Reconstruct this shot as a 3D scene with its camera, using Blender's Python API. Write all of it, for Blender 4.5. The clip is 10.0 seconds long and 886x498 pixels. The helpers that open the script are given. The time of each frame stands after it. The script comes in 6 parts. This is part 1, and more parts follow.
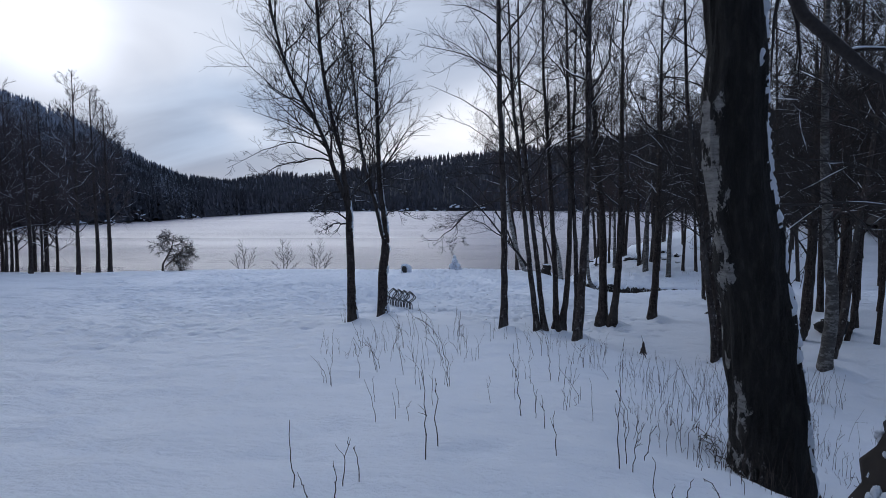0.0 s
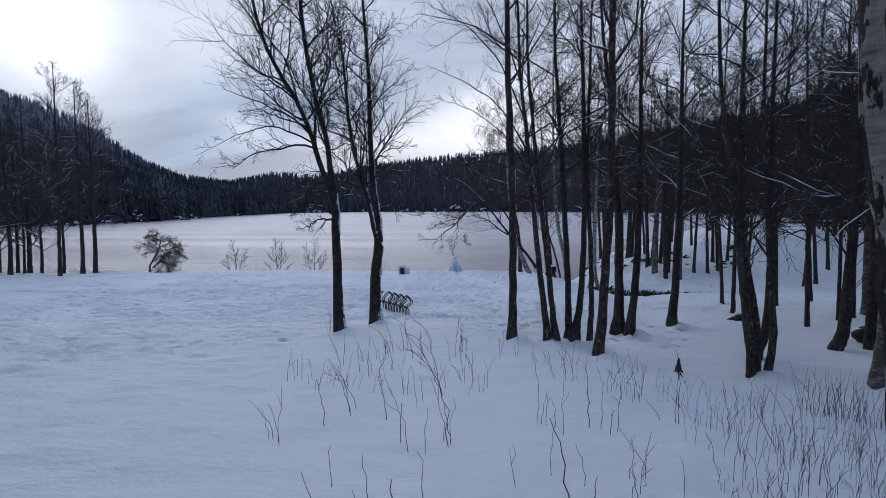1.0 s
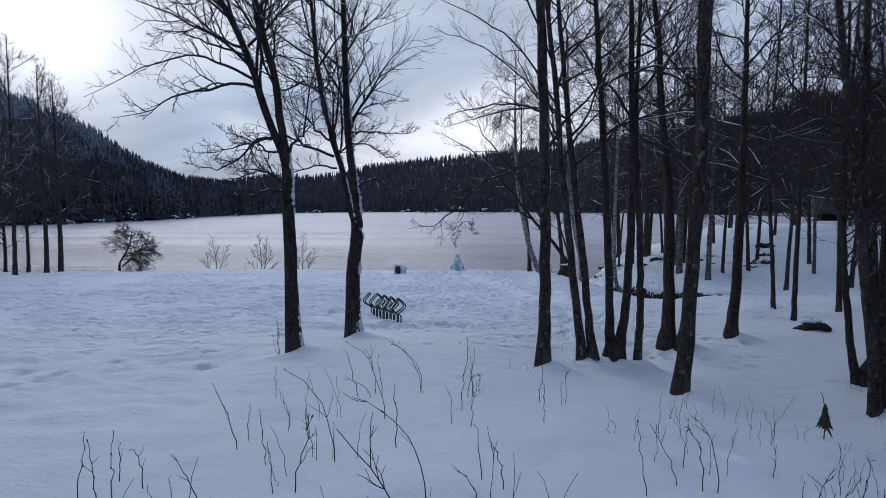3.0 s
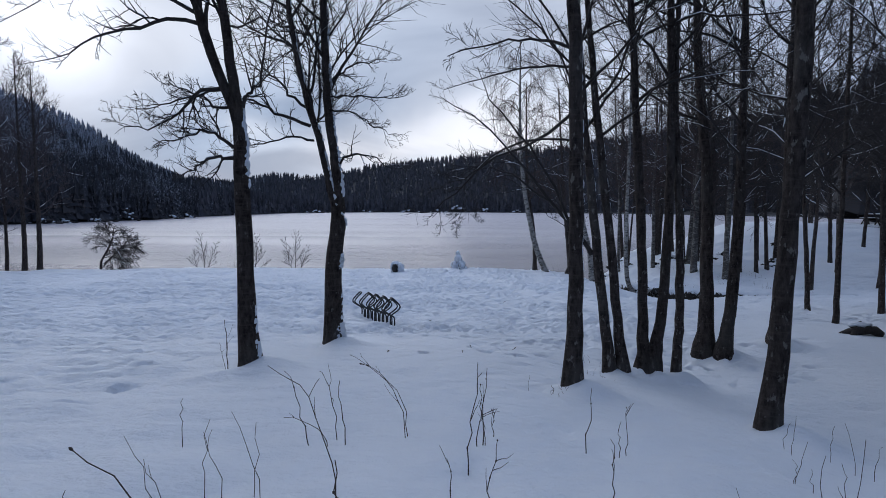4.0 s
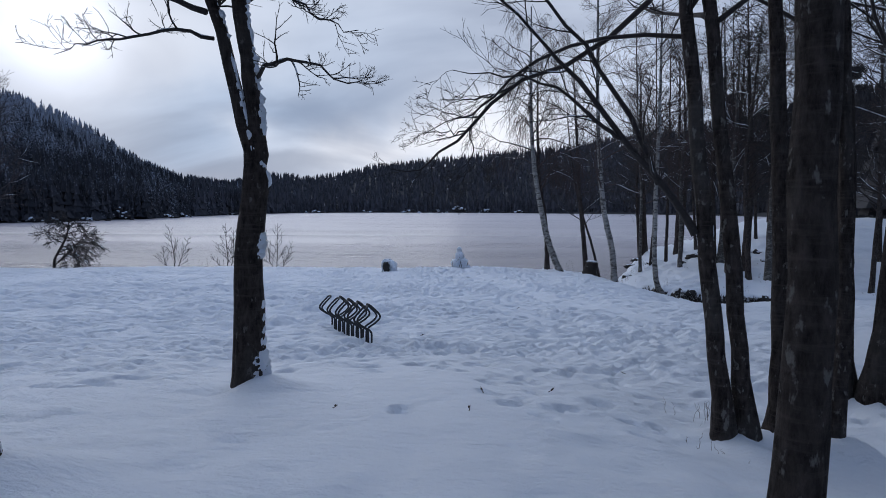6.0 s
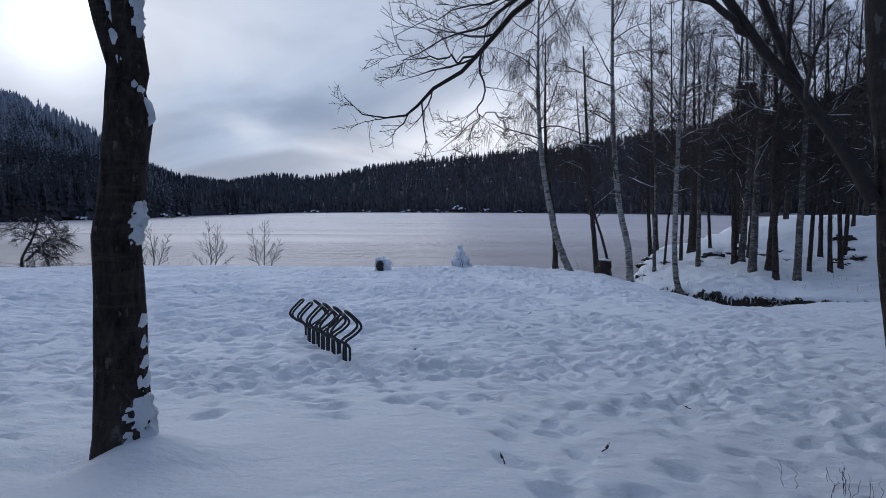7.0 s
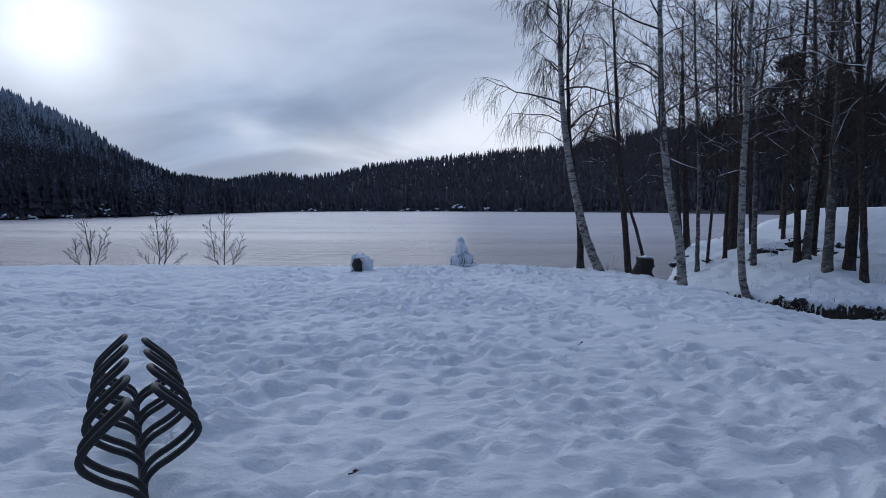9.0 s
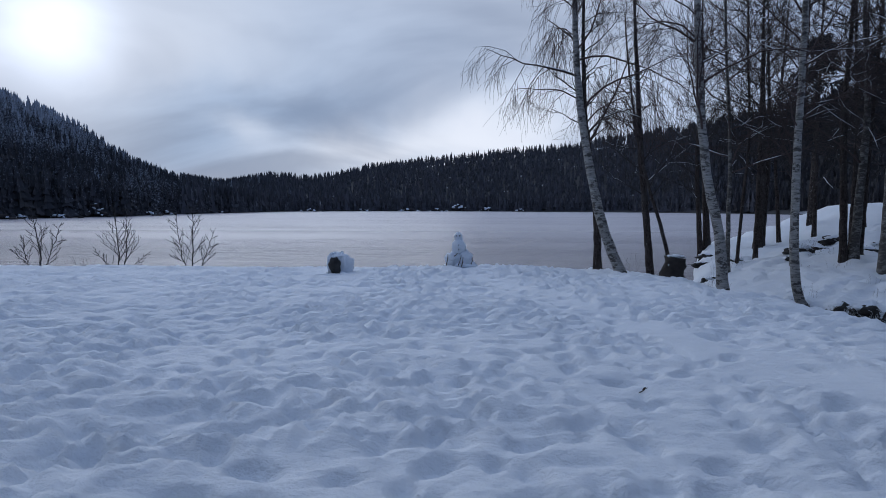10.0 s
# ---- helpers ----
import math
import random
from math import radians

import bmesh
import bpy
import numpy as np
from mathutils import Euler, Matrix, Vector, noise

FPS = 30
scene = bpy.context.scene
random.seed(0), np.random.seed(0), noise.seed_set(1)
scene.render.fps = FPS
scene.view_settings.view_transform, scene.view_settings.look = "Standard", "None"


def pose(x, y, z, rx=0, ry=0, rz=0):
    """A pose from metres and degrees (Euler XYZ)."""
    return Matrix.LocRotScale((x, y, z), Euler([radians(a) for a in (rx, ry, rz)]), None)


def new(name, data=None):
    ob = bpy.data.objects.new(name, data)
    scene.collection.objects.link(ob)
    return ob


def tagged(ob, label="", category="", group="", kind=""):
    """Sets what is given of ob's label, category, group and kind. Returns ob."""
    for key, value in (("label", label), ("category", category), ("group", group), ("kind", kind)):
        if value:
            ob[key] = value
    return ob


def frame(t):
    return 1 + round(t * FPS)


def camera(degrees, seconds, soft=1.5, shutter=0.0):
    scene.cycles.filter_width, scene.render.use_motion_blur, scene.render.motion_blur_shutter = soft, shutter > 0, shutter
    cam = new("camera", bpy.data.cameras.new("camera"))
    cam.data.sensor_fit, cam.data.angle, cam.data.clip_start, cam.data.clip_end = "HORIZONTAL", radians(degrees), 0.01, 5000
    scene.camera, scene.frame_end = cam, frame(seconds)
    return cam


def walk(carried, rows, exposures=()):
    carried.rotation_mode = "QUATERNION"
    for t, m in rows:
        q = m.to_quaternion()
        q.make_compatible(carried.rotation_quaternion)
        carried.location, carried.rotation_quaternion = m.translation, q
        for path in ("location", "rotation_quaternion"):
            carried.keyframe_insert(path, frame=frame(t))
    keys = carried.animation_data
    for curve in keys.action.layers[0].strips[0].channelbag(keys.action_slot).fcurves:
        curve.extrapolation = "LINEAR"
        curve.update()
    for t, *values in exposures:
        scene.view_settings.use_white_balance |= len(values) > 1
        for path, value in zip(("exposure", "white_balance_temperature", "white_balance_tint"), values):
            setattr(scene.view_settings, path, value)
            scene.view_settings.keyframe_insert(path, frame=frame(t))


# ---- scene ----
cam = camera(72.0, 10.0, soft=0.9)
METRES, EYE, TILT, LEAN, TURN = 14.0, 6.0, -4.4, 0.0, 0.0
ROWS = [
    (0.0, 0.0, 0.0, 0.0, -0.0, -0.0, 0.0),
    (0.5, 0.0005, 0.0647, -0.0004, -0.006, 0.006, 0.02),
    (1.0, 0.0009, 0.1314, -0.0022, 0.006, 0.098, -0.06),
    (1.5, 0.0002, 0.199, -0.0035, 0.031, 0.098, -0.05),
    (2.0, 0.0007, 0.2691, -0.008, 0.061, 0.129, -0.11),
    (2.5, 0.001, 0.3414, -0.0132, 0.086, 0.16, -0.09),
    (3.0, 0.003, 0.4132, -0.0191, 0.117, 0.196, -0.16),
    (4.5, 0.0062, 0.6316, -0.0376, 0.203, 0.313, -0.23),
    (5.0, 0.0083, 0.7048, -0.0406, 0.252, 0.344, -0.24),
    (5.5, 0.0093, 0.7785, -0.044, 0.276, 0.362, -0.29),
    (7.0, 0.0107, 1.0204, -0.0554, 0.239, 0.405, -0.3),
    (7.5, 0.0104, 1.1121, -0.0577, 0.209, 0.375, -0.29),
    (8.0, 0.0112, 1.2077, -0.0595, 0.19, 0.356, -0.28),
    (8.5, 0.014, 1.3071, -0.0608, 0.19, 0.362, -0.28),
    (9.0, 0.0173, 1.4097, -0.0647, 0.221, 0.375, -0.23),
    (9.5, 0.023, 1.5154, -0.0665, 0.239, 0.381, -0.25),
    (10.0, 0.0283, 1.6222, -0.0687, 0.258, 0.405, -0.22),
]
walk(cam, [(t, pose(0, 0, EYE, TILT, LEAN, TURN) @ pose(METRES * x, METRES * y, METRES * z, 90 + pitch, roll, yaw)) for t, x, y, z, yaw, pitch, roll in ROWS],
     exposures=[(0.0, 0.15, 6200, 10), (5.0, 0.12, 6180, 10), (7.0, 0.0, 6120, 10), (8.5, -0.05, 5950, 9.5), (10.0, -0.12, 5880, 9)])

# ---- light ----
SUN_AZ, SUN_EL = radians(-32.5), radians(12.8)      # azimuth from +y, towards +x
SUN_DIR = Vector((math.sin(SUN_AZ) * math.cos(SUN_EL), math.cos(SUN_AZ) * math.cos(SUN_EL), math.sin(SUN_EL)))


def make_world():
    """An overcast winter sky: Nishita behind a deck of cloud, brightest where the sun stands behind it."""
    w = bpy.data.worlds.new("overcast_sky")
    scene.world = w
    w.use_nodes = True
    nt = w.node_tree
    nt.nodes.clear()
    N, L = nt.nodes.new, nt.links.new
    out, bg = N("ShaderNodeOutputWorld"), N("ShaderNodeBackground")
    L(bg.outputs[0], out.inputs[0])
    sky = N("ShaderNodeTexSky")
    sky.sky_type, sky.sun_disc = "NISHITA", False
    sky.sun_elevation, sky.sun_rotation = SUN_EL, SUN_AZ
    co = N("ShaderNodeTexCoord")
    sep = N("ShaderNodeSeparateXYZ")
    L(co.outputs["Generated"], sep.inputs[0])

    def maths(op, a, b=None, clamp=False):
        m = N("ShaderNodeMath")
        m.operation, m.use_clamp = op, clamp
        for i, v in enumerate((a, b)):
            if v is None:
                continue
            if isinstance(v, (int, float)):
                m.inputs[i].default_value = v
            else:
                L(v, m.inputs[i])
        return m.outputs[0]

    def dot_of(coords, way):
        m = N("ShaderNodeVectorMath")
        m.operation = "DOT_PRODUCT"
        L(coords.outputs["Generated"], m.inputs[0])
        m.inputs[1].default_value = way
        return m.outputs["Value"]

    # cloud deck: flat layer seen from below
    zz = maths("ADD", maths("MAXIMUM", sep.outputs[2], 0.0), 0.35)
    comb = N("ShaderNodeCombineXYZ")
    L(maths("DIVIDE", sep.outputs[0], zz), comb.inputs[0])
    L(maths("DIVIDE", sep.outputs[1], zz), comb.inputs[1])
    n1 = N("ShaderNodeTexNoise")
    n1.inputs["Scale"].default_value, n1.inputs["Detail"].default_value = 1.4, 5
    n1.inputs["Roughness"].default_value, n1.inputs["Distortion"].default_value = 0.45, 0.6
    mp = N("ShaderNodeMapping")
    mp.inputs["Location"].default_value = CLOUD_SHIFT
    mp.inputs["Scale"].default_value = (0.8, 1.2, 1.0)
    L(comb.outputs[0], mp.inputs[0])
    L(mp.outputs[0], n1.inputs["Vector"])
    ramp = N("ShaderNodeValToRGB")
    ramp.color_ramp.interpolation = "EASE"
    ramp.color_ramp.elements[0].position, ramp.color_ramp.elements[0].color = 0.36, (*CLOUD_DARK, 1)
    ramp.color_ramp.elements[1].position, ramp.color_ramp.elements[1].color = 0.64, (*CLOUD_LIGHT, 1)
    L(n1.outputs[0], ramp.inputs[0])
    # glow of the sun through the cloud
    dot = N("ShaderNodeVectorMath")
    dot.operation = "DOT_PRODUCT"
    L(co.outputs["Generated"], dot.inputs[0])
    dot.inputs[1].default_value = SUN_DIR
    d = maths("MAXIMUM", dot.outputs["Value"], 0.0)
    glow = maths("ADD", maths("MULTIPLY", maths("POWER", d, 5.0), GLOW_WIDE), maths("MULTIPLY", maths("POWER", d, 360.0), GLOW_CORE))
    soft = maths("ADD", 0.35, maths("MULTIPLY", n1.outputs[0], 1.3))
    glow = maths("MULTIPLY", glow, soft)
    gcol = N("ShaderNodeCombineXYZ")
    for i, k in enumerate((0.96, 0.98, 1.04)):
        L(maths("MULTIPLY", glow, k), gcol.inputs[i])
    # the deck is thinner towards the sun and heavier away from it
    half = maths("MULTIPLY", maths("ADD", dot.outputs["Value"], 1.0), 0.5)
    sq = maths("POWER", half, 0.8)
    tint = N("ShaderNodeCombineXYZ")
    for i, (away, toward) in enumerate(AWAY_TOWARD):
        L(maths("ADD", away, maths("MULTIPLY", sq, toward - away)), tint.inputs[i])
    deck = N("ShaderNodeVectorMath")
    deck.operation = "MULTIPLY"
    L(ramp.outputs[0], deck.inputs[0])
    L(tint.outputs[0], deck.inputs[1])
    # thick and thin places of the deck: soft lobes round their own directions, their edges frayed
    fray = N("ShaderNodeTexNoise")
    fray.inputs["Scale"].default_value, fray.inputs["Detail"].default_value = 7.0, 5
    L(co.outputs["Generated"], fray.inputs["Vector"])
    shift = N("ShaderNodeVectorMath")
    shift.operation = "MULTIPLY_ADD"
    L(fray.outputs["Color"], shift.inputs[0])
    shift.inputs[1].default_value = (0.16, 0.16, 0.10)
    L(co.outputs["Generated"], shift.inputs[2])
    thick = maths("ADD", 1.0, 0.0)
    for az, el, wide, high, gain in CLOUD_LOBES:
        a, e = radians(az), radians(el)
        centre = Vector((math.sin(a) * math.cos(e), math.cos(a) * math.cos(e), math.sin(e))) + Vector((0.08, 0.08, 0.05))
        flat = []
        for axis, width in ((Vector((math.cos(a), -math.sin(a), 0)), wide), (Vector((0, 0, 1)), high)):
            off = N("ShaderNodeVectorMath")
            off.operation = "DOT_PRODUCT"
            L(shift.outputs[0], off.inputs[0])
            off.inputs[1].default_value = axis
            k = maths("MULTIPLY", maths("SUBTRACT", off.outputs["Value"], axis.dot(centre)), 1 / math.tan(radians(width)))
            flat.append(maths("MULTIPLY", k, k))
        lobe = maths("EXPONENT", maths("MULTIPLY", maths("ADD", flat[0], flat[1]), -1.0))
        front = maths("GREATER_THAN", dot_of(co, centre), 0.3)
        thick = maths("ADD", maths("MULTIPLY", maths("MULTIPLY", lobe, front), gain), thick)
    weight = N("ShaderNodeCombineXYZ")
    for i, k in enumerate((1.35, 1.0, 0.6)):
        L(maths("ADD", maths("MULTIPLY", maths("SUBTRACT", thick, 1.0), k), 1.0), weight.inputs[i])
    thinned_deck = N("ShaderNodeVectorMath")
    thinned_deck.operation = "MULTIPLY"
    L(deck.outputs[0], thinned_deck.inputs[0])
    L(weight.outputs[0], thinned_deck.inputs[1])
    deck = thinned_deck
    add = N("ShaderNodeVectorMath")
    L(deck.outputs[0], add.inputs[0])
    L(gcol.outputs[0], add.inputs[1])
    mix = N("ShaderNodeMixRGB")
    mix.inputs[0].default_value = 0.975
    sc = N("ShaderNodeVectorMath")
    sc.operation = "SCALE"
    L(sky.outputs[0], sc.inputs[0])
    sc.inputs["Scale"].default_value = 0.10
    L(sc.outputs[0], mix.inputs[1])
    L(add.outputs[0], mix.inputs[2])
    L(mix.outputs[0], bg.inputs[0])
    bg.inputs[1].default_value = SKY_STRENGTH


AWAY_TOWARD = ((0.20, 0.97), (0.40, 1.0), (0.80, 1.06))      # cloud tint away from the sun and towards it
# azimuth, elevation, width, height, thinner (+) or thicker (-)
CLOUD_LOBES = ((-17.0, 8.4, 13.0, 3.0, -0.27), (-8.0, 14.0, 11.0, 4.0, -0.10), (-24.0, 4.0, 9.0, 3.0, -0.30), (-17.5, 7.2, 3.5, 1.2, 0.22), (4.0, 6.5, 9.0, 3.2, 0.38), (-7.5, 5.0, 8.0, 1.5, 0.22), (-27.0, 14.0, 11.0, 5.0, 0.08), (10.0, 16.0, 10.0, 5.0, 0.06))
CLOUD_SHIFT = (-28.568, 10.899, 0.0)
CLOUD_DARK, CLOUD_LIGHT = (0.405, 0.435, 0.50), (0.68, 0.705, 0.755)
GLOW_WIDE, GLOW_CORE, SKY_STRENGTH = 0.0, 0.72, 1.0
make_world()
sun = new("sun", bpy.data.lights.new("sun", "SUN"))
sun.data.energy, sun.data.angle, sun.data.color = 0.72, radians(66), (1.0, 0.975, 0.95)
sun.rotation_euler = (-SUN_DIR).to_track_quat("-Z", "Y").to_euler()


# ---- materials ----
def material(name, base, rough=0.8, metal=0.0):
    m = bpy.data.materials.new(name)
    m.use_nodes = True
    p = m.node_tree.nodes["Principled BSDF"]
    p.inputs["Base Color"].default_value = (*base, 1)
    p.inputs["Roughness"].default_value, p.inputs["Metallic"].default_value = rough, metal
    return m, m.node_tree, p


def noise_tex(nt, scale, detail=4, coord="Object", stretch=None, rough=0.55):
    co, n = nt.nodes.new("ShaderNodeTexCoord"), nt.nodes.new("ShaderNodeTexNoise")
    n.inputs["Scale"].default_value, n.inputs["Detail"].default_value, n.inputs["Roughness"].default_value = scale, detail, rough
    if stretch:
        mp = nt.nodes.new("ShaderNodeMapping")
        mp.inputs["Scale"].default_value = stretch
        nt.links.new(co.outputs[coord], mp.inputs[0])
        nt.links.new(mp.outputs[0], n.inputs["Vector"])
    else:
        nt.links.new(co.outputs[coord], n.inputs["Vector"])
    return n.outputs[0]


def ramp_of(nt, fac, stops):
    r = nt.nodes.new("ShaderNodeValToRGB")
    e = r.color_ramp.elements
    while len(e) < len(stops):
        e.new(0.5)
    for i, (pos, col) in enumerate(stops):
        e[i].position, e[i].color = pos, (*col, 1)
    nt.links.new(fac, r.inputs[0])
    return r.outputs[0]


def mixed(nt, fac, a, b):
    m = nt.nodes.new("ShaderNodeMixRGB")
    for i, v in enumerate((fac, a, b)):
        if isinstance(v, tuple):
            m.inputs[i].default_value = (*v, 1)
        elif isinstance(v, float):
            m.inputs[i].default_value = v
        else:
            nt.links.new(v, m.inputs[i])
    return m.outputs[0]


def bump(nt, p, height, strength, dist=0.02, chain=None):
    b = nt.nodes.new("ShaderNodeBump")
    b.inputs["Strength"].default_value, b.inputs["Distance"].default_value = strength, dist
    nt.links.new(height, b.inputs["Height"])
    if chain:
        nt.links.new(chain, b.inputs["Normal"])
    nt.links.new(b.outputs[0], p.inputs["Normal"])
    return b.outputs[0]


def snow_material():
    m, nt, p = material("snow", (0.82, 0.86, 0.92), 0.65)
    big, fine = noise_tex(nt, 0.35, 5), noise_tex(nt, 22.0, 6)
    nt.links.new(ramp_of(nt, big, [(0.3, (0.72, 0.765, 0.83)), (0.7, (0.79, 0.83, 0.89))]), p.inputs["Base Color"])
    b = bump(nt, p, noise_tex(nt, 6.0, 7, stretch=(0.8, 1.2, 1), rough=0.64), 0.8, 0.07)
    bump(nt, p, fine, 0.28, 0.008, b)
    return m


def bark_material(name, dark, light, scale=9.0, amount=0.6):
    """Furrowed bark with paler lichen spots and larger weathered patches."""
    m, nt, p = material(name, dark, 0.9)
    a = noise_tex(nt, scale * 2.2, 7, "Object", (1, 1, 0.34), 0.72)
    rings = noise_tex(nt, scale * 0.9, 5, "Object", (0.5, 0.5, 4.5), 0.65)
    spots = noise_tex(nt, scale * 1.9, 4, "Object", (1, 1, 0.5), 0.6)
    patch = noise_tex(nt, 1.6, 5, "Object", (1, 1, 0.45), 0.6)
    furrow = ramp_of(nt, a, [(0.34, tuple(c * 0.3 for c in dark)), (0.66, tuple(c * 1.9 for c in dark))])
    base = mixed(nt, ramp_of(nt, rings, [(0.52, (0, 0, 0)), (0.68, (0.55, 0.55, 0.55))]), furrow, tuple(c * 2.2 for c in dark))
    worn = mixed(nt, ramp_of(nt, patch, [(0.5, (0, 0, 0)), (0.62, (0.5, 0.5, 0.5))]), base, tuple(c * 0.55 for c in light))
    col = mixed(nt, ramp_of(nt, spots, [(amount, (0, 0, 0)), (amount + 0.06, (0.85, 0.85, 0.85))]), worn, light)
    nt.links.new(col, p.inputs["Base Color"])
    p.inputs["Specular IOR Level"].default_value = 0.15
    bump(nt, p, a, 1.0, 0.09)
    return m


def birch_material(name="birch_bark", cover=0.54, pale=1.0):
    """White birch bark with dark cross bands and black cracks."""
    m, nt, p = material(name, (0.6, 0.58, 0.55), 0.75)
    bands = noise_tex(nt, 5.0, 6, "Object", (0.8, 0.8, 5.0), 0.7)
    plates = noise_tex(nt, 4.2, 6, "Object", (1, 1, 1.9), 0.7)
    white = ramp_of(nt, bands, [(0.34, (0.07, 0.065, 0.06)), (0.46, (0.25 * pale, 0.24 * pale, 0.225 * pale)), (0.7, (0.43 * pale, 0.415 * pale, 0.39 * pale))])
    dark = ramp_of(nt, bands, [(0.3, (0.025, 0.022, 0.02)), (0.7, (0.11, 0.10, 0.09))])
    nt.links.new(mixed(nt, ramp_of(nt, plates, [(cover - 0.02, (0, 0, 0)), (cover + 0.03, (1, 1, 1))]), white, dark), p.inputs["Base Color"])
    bump(nt, p, plates, 0.7, 0.03)
    return m


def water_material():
    """Cold lake water: calm lanes, and rippled lanes that mirror the sky in streaks; haze is painted into the colour.
    """
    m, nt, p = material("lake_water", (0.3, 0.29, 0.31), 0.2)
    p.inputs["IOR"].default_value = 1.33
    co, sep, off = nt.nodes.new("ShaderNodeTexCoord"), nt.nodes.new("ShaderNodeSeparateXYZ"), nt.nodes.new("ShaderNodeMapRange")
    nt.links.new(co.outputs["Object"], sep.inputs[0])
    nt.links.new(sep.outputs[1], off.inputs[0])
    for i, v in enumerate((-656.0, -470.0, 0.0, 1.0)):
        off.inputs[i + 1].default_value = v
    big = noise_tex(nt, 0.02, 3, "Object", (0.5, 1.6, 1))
    # haze over the water put into the base colour, paler offshore
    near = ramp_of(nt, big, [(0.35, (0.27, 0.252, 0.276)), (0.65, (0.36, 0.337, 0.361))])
    painted_mist = ramp_of(nt, big, [(0.35, (0.46, 0.435, 0.475)), (0.65, (0.53, 0.50, 0.54))])
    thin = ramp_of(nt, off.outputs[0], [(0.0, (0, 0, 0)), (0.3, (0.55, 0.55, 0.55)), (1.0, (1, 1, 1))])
    nt.links.new(mixed(nt, thin, near, painted_mist), p.inputs["Base Color"])
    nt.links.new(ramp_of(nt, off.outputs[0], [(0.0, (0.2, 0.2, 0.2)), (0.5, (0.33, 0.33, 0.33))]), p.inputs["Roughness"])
    lanes = ramp_of(nt, noise_tex(nt, 0.035, 4, "Object", (0.6, 1.8, 1)), [(0.4, (0.35, 0.35, 0.35)), (0.62, (1, 1, 1))])
    long, short = noise_tex(nt, 0.5, 5, "Object", (0.3, 1.5, 1), 0.62), noise_tex(nt, 1.9, 4, "Object", (0.35, 1.6, 1))
    wave = mixed(nt, 0.35, long, short)
    b = nt.nodes.new("ShaderNodeBump")
    b.inputs["Distance"].default_value = WAVE
    nt.links.new(lanes, b.inputs["Strength"])
    nt.links.new(wave, b.inputs["Height"])
    nt.links.new(b.outputs[0], p.inputs["Normal"])
    return m


WAVE = 0.9


def plain(name, base, rough, var=0.25, scale=6.0, strength=0.3, metal=0.0):
    m, nt, p = material(name, base, rough, metal)
    n = noise_tex(nt, scale, 5)
    nt.links.new(ramp_of(nt, n, [(0.3, tuple(c * (1 - var) for c in base)), (0.7, tuple(min(1, c * (1 + var)) for c in base))]), p.inputs["Base Color"])
    bump(nt, p, n, strength, 0.01)
    return m


def forest_material(name, green, dust, low, rise=0.0):
    """Conifer foliage, varied tree by tree, with snow lying on its upper sides."""
    m, nt, p = material(name, green, 0.85)
    geo = nt.nodes.new("ShaderNodeNewGeometry")
    isl = ramp_of(nt, geo.outputs["Random Per Island"], [(0.0, tuple(c * 0.6 for c in green)), (1.0, tuple(c * 1.5 for c in green))])
    fine = noise_tex(nt, 1.9, 5, rough=0.6)
    co, sep, high = nt.nodes.new("ShaderNodeTexCoord"), nt.nodes.new("ShaderNodeSeparateXYZ"), nt.nodes.new("ShaderNodeMath")
    high.operation, high.inputs[1].default_value = "MULTIPLY_ADD", rise
    nt.links.new(co.outputs["Object"], sep.inputs[0])
    nt.links.new(sep.outputs[2], high.inputs[0])
    stand = nt.nodes.new("ShaderNodeMath")
    stand.operation, stand.inputs[1].default_value = "MULTIPLY_ADD", 0.9
    nt.links.new(noise_tex(nt, 0.03, 3), stand.inputs[0])
    nt.links.new(fine, stand.inputs[2])
    nt.links.new(stand.outputs[0], high.inputs[2])
    half = nt.nodes.new("ShaderNodeMath")
    half.operation, half.inputs[1].default_value = "MULTIPLY", 0.5
    nt.links.new(high.outputs[0], half.inputs[0])
    fac = ramp_of(nt, half.outputs[0], [(low, (0, 0, 0)), (low + 0.10, (1, 1, 1))])
    nt.links.new(mixed(nt, fac, isl, dust), p.inputs["Base Color"])
    return m


def bank_material():
    """Snow that has slipped off the steep cut of the stream, where dark earth and roots show."""
    m, nt, p = material("stream_bank", (0.026, 0.022, 0.019), 0.9)
    geo, sep = nt.nodes.new("ShaderNodeNewGeometry"), nt.nodes.new("ShaderNodeSeparateXYZ")
    nt.links.new(geo.outputs["Normal"], sep.inputs[0])
    fine, big = noise_tex(nt, 9.0, 7, rough=0.7), noise_tex(nt, 1.1, 4)
    steep = nt.nodes.new("ShaderNodeMath")
    steep.operation, steep.inputs[1].default_value = "MULTIPLY_ADD", 0.35
    nt.links.new(fine, steep.inputs[0])
    half = nt.nodes.new("ShaderNodeMath")
    half.operation, half.inputs[1].default_value = "MULTIPLY", 0.5
    nt.links.new(sep.outputs[2], half.inputs[0])
    nt.links.new(half.outputs[0], steep.inputs[2])
    less = nt.nodes.new("ShaderNodeMath")
    less.operation, less.inputs[1].default_value = "MULTIPLY_ADD", 0.25
    nt.links.new(big, less.inputs[0])
    nt.links.new(steep.outputs[0], less.inputs[2])
    dark = ramp_of(nt, fine, [(0.3, (0.008, 0.007, 0.006)), (0.7, (0.05, 0.042, 0.035))])
    white = ramp_of(nt, big, [(0.3, (0.72, 0.765, 0.83)), (0.7, (0.79, 0.83, 0.89))])
    fac = ramp_of(nt, less.outputs[0], [(BANK_EDGE, (0, 0, 0)), (BANK_EDGE + 0.06, (1, 1, 1))])
    nt.links.new(mixed(nt, fac, dark, white), p.inputs["Base Color"])
    bump(nt, p, fine, 0.9, 0.05)
    return m


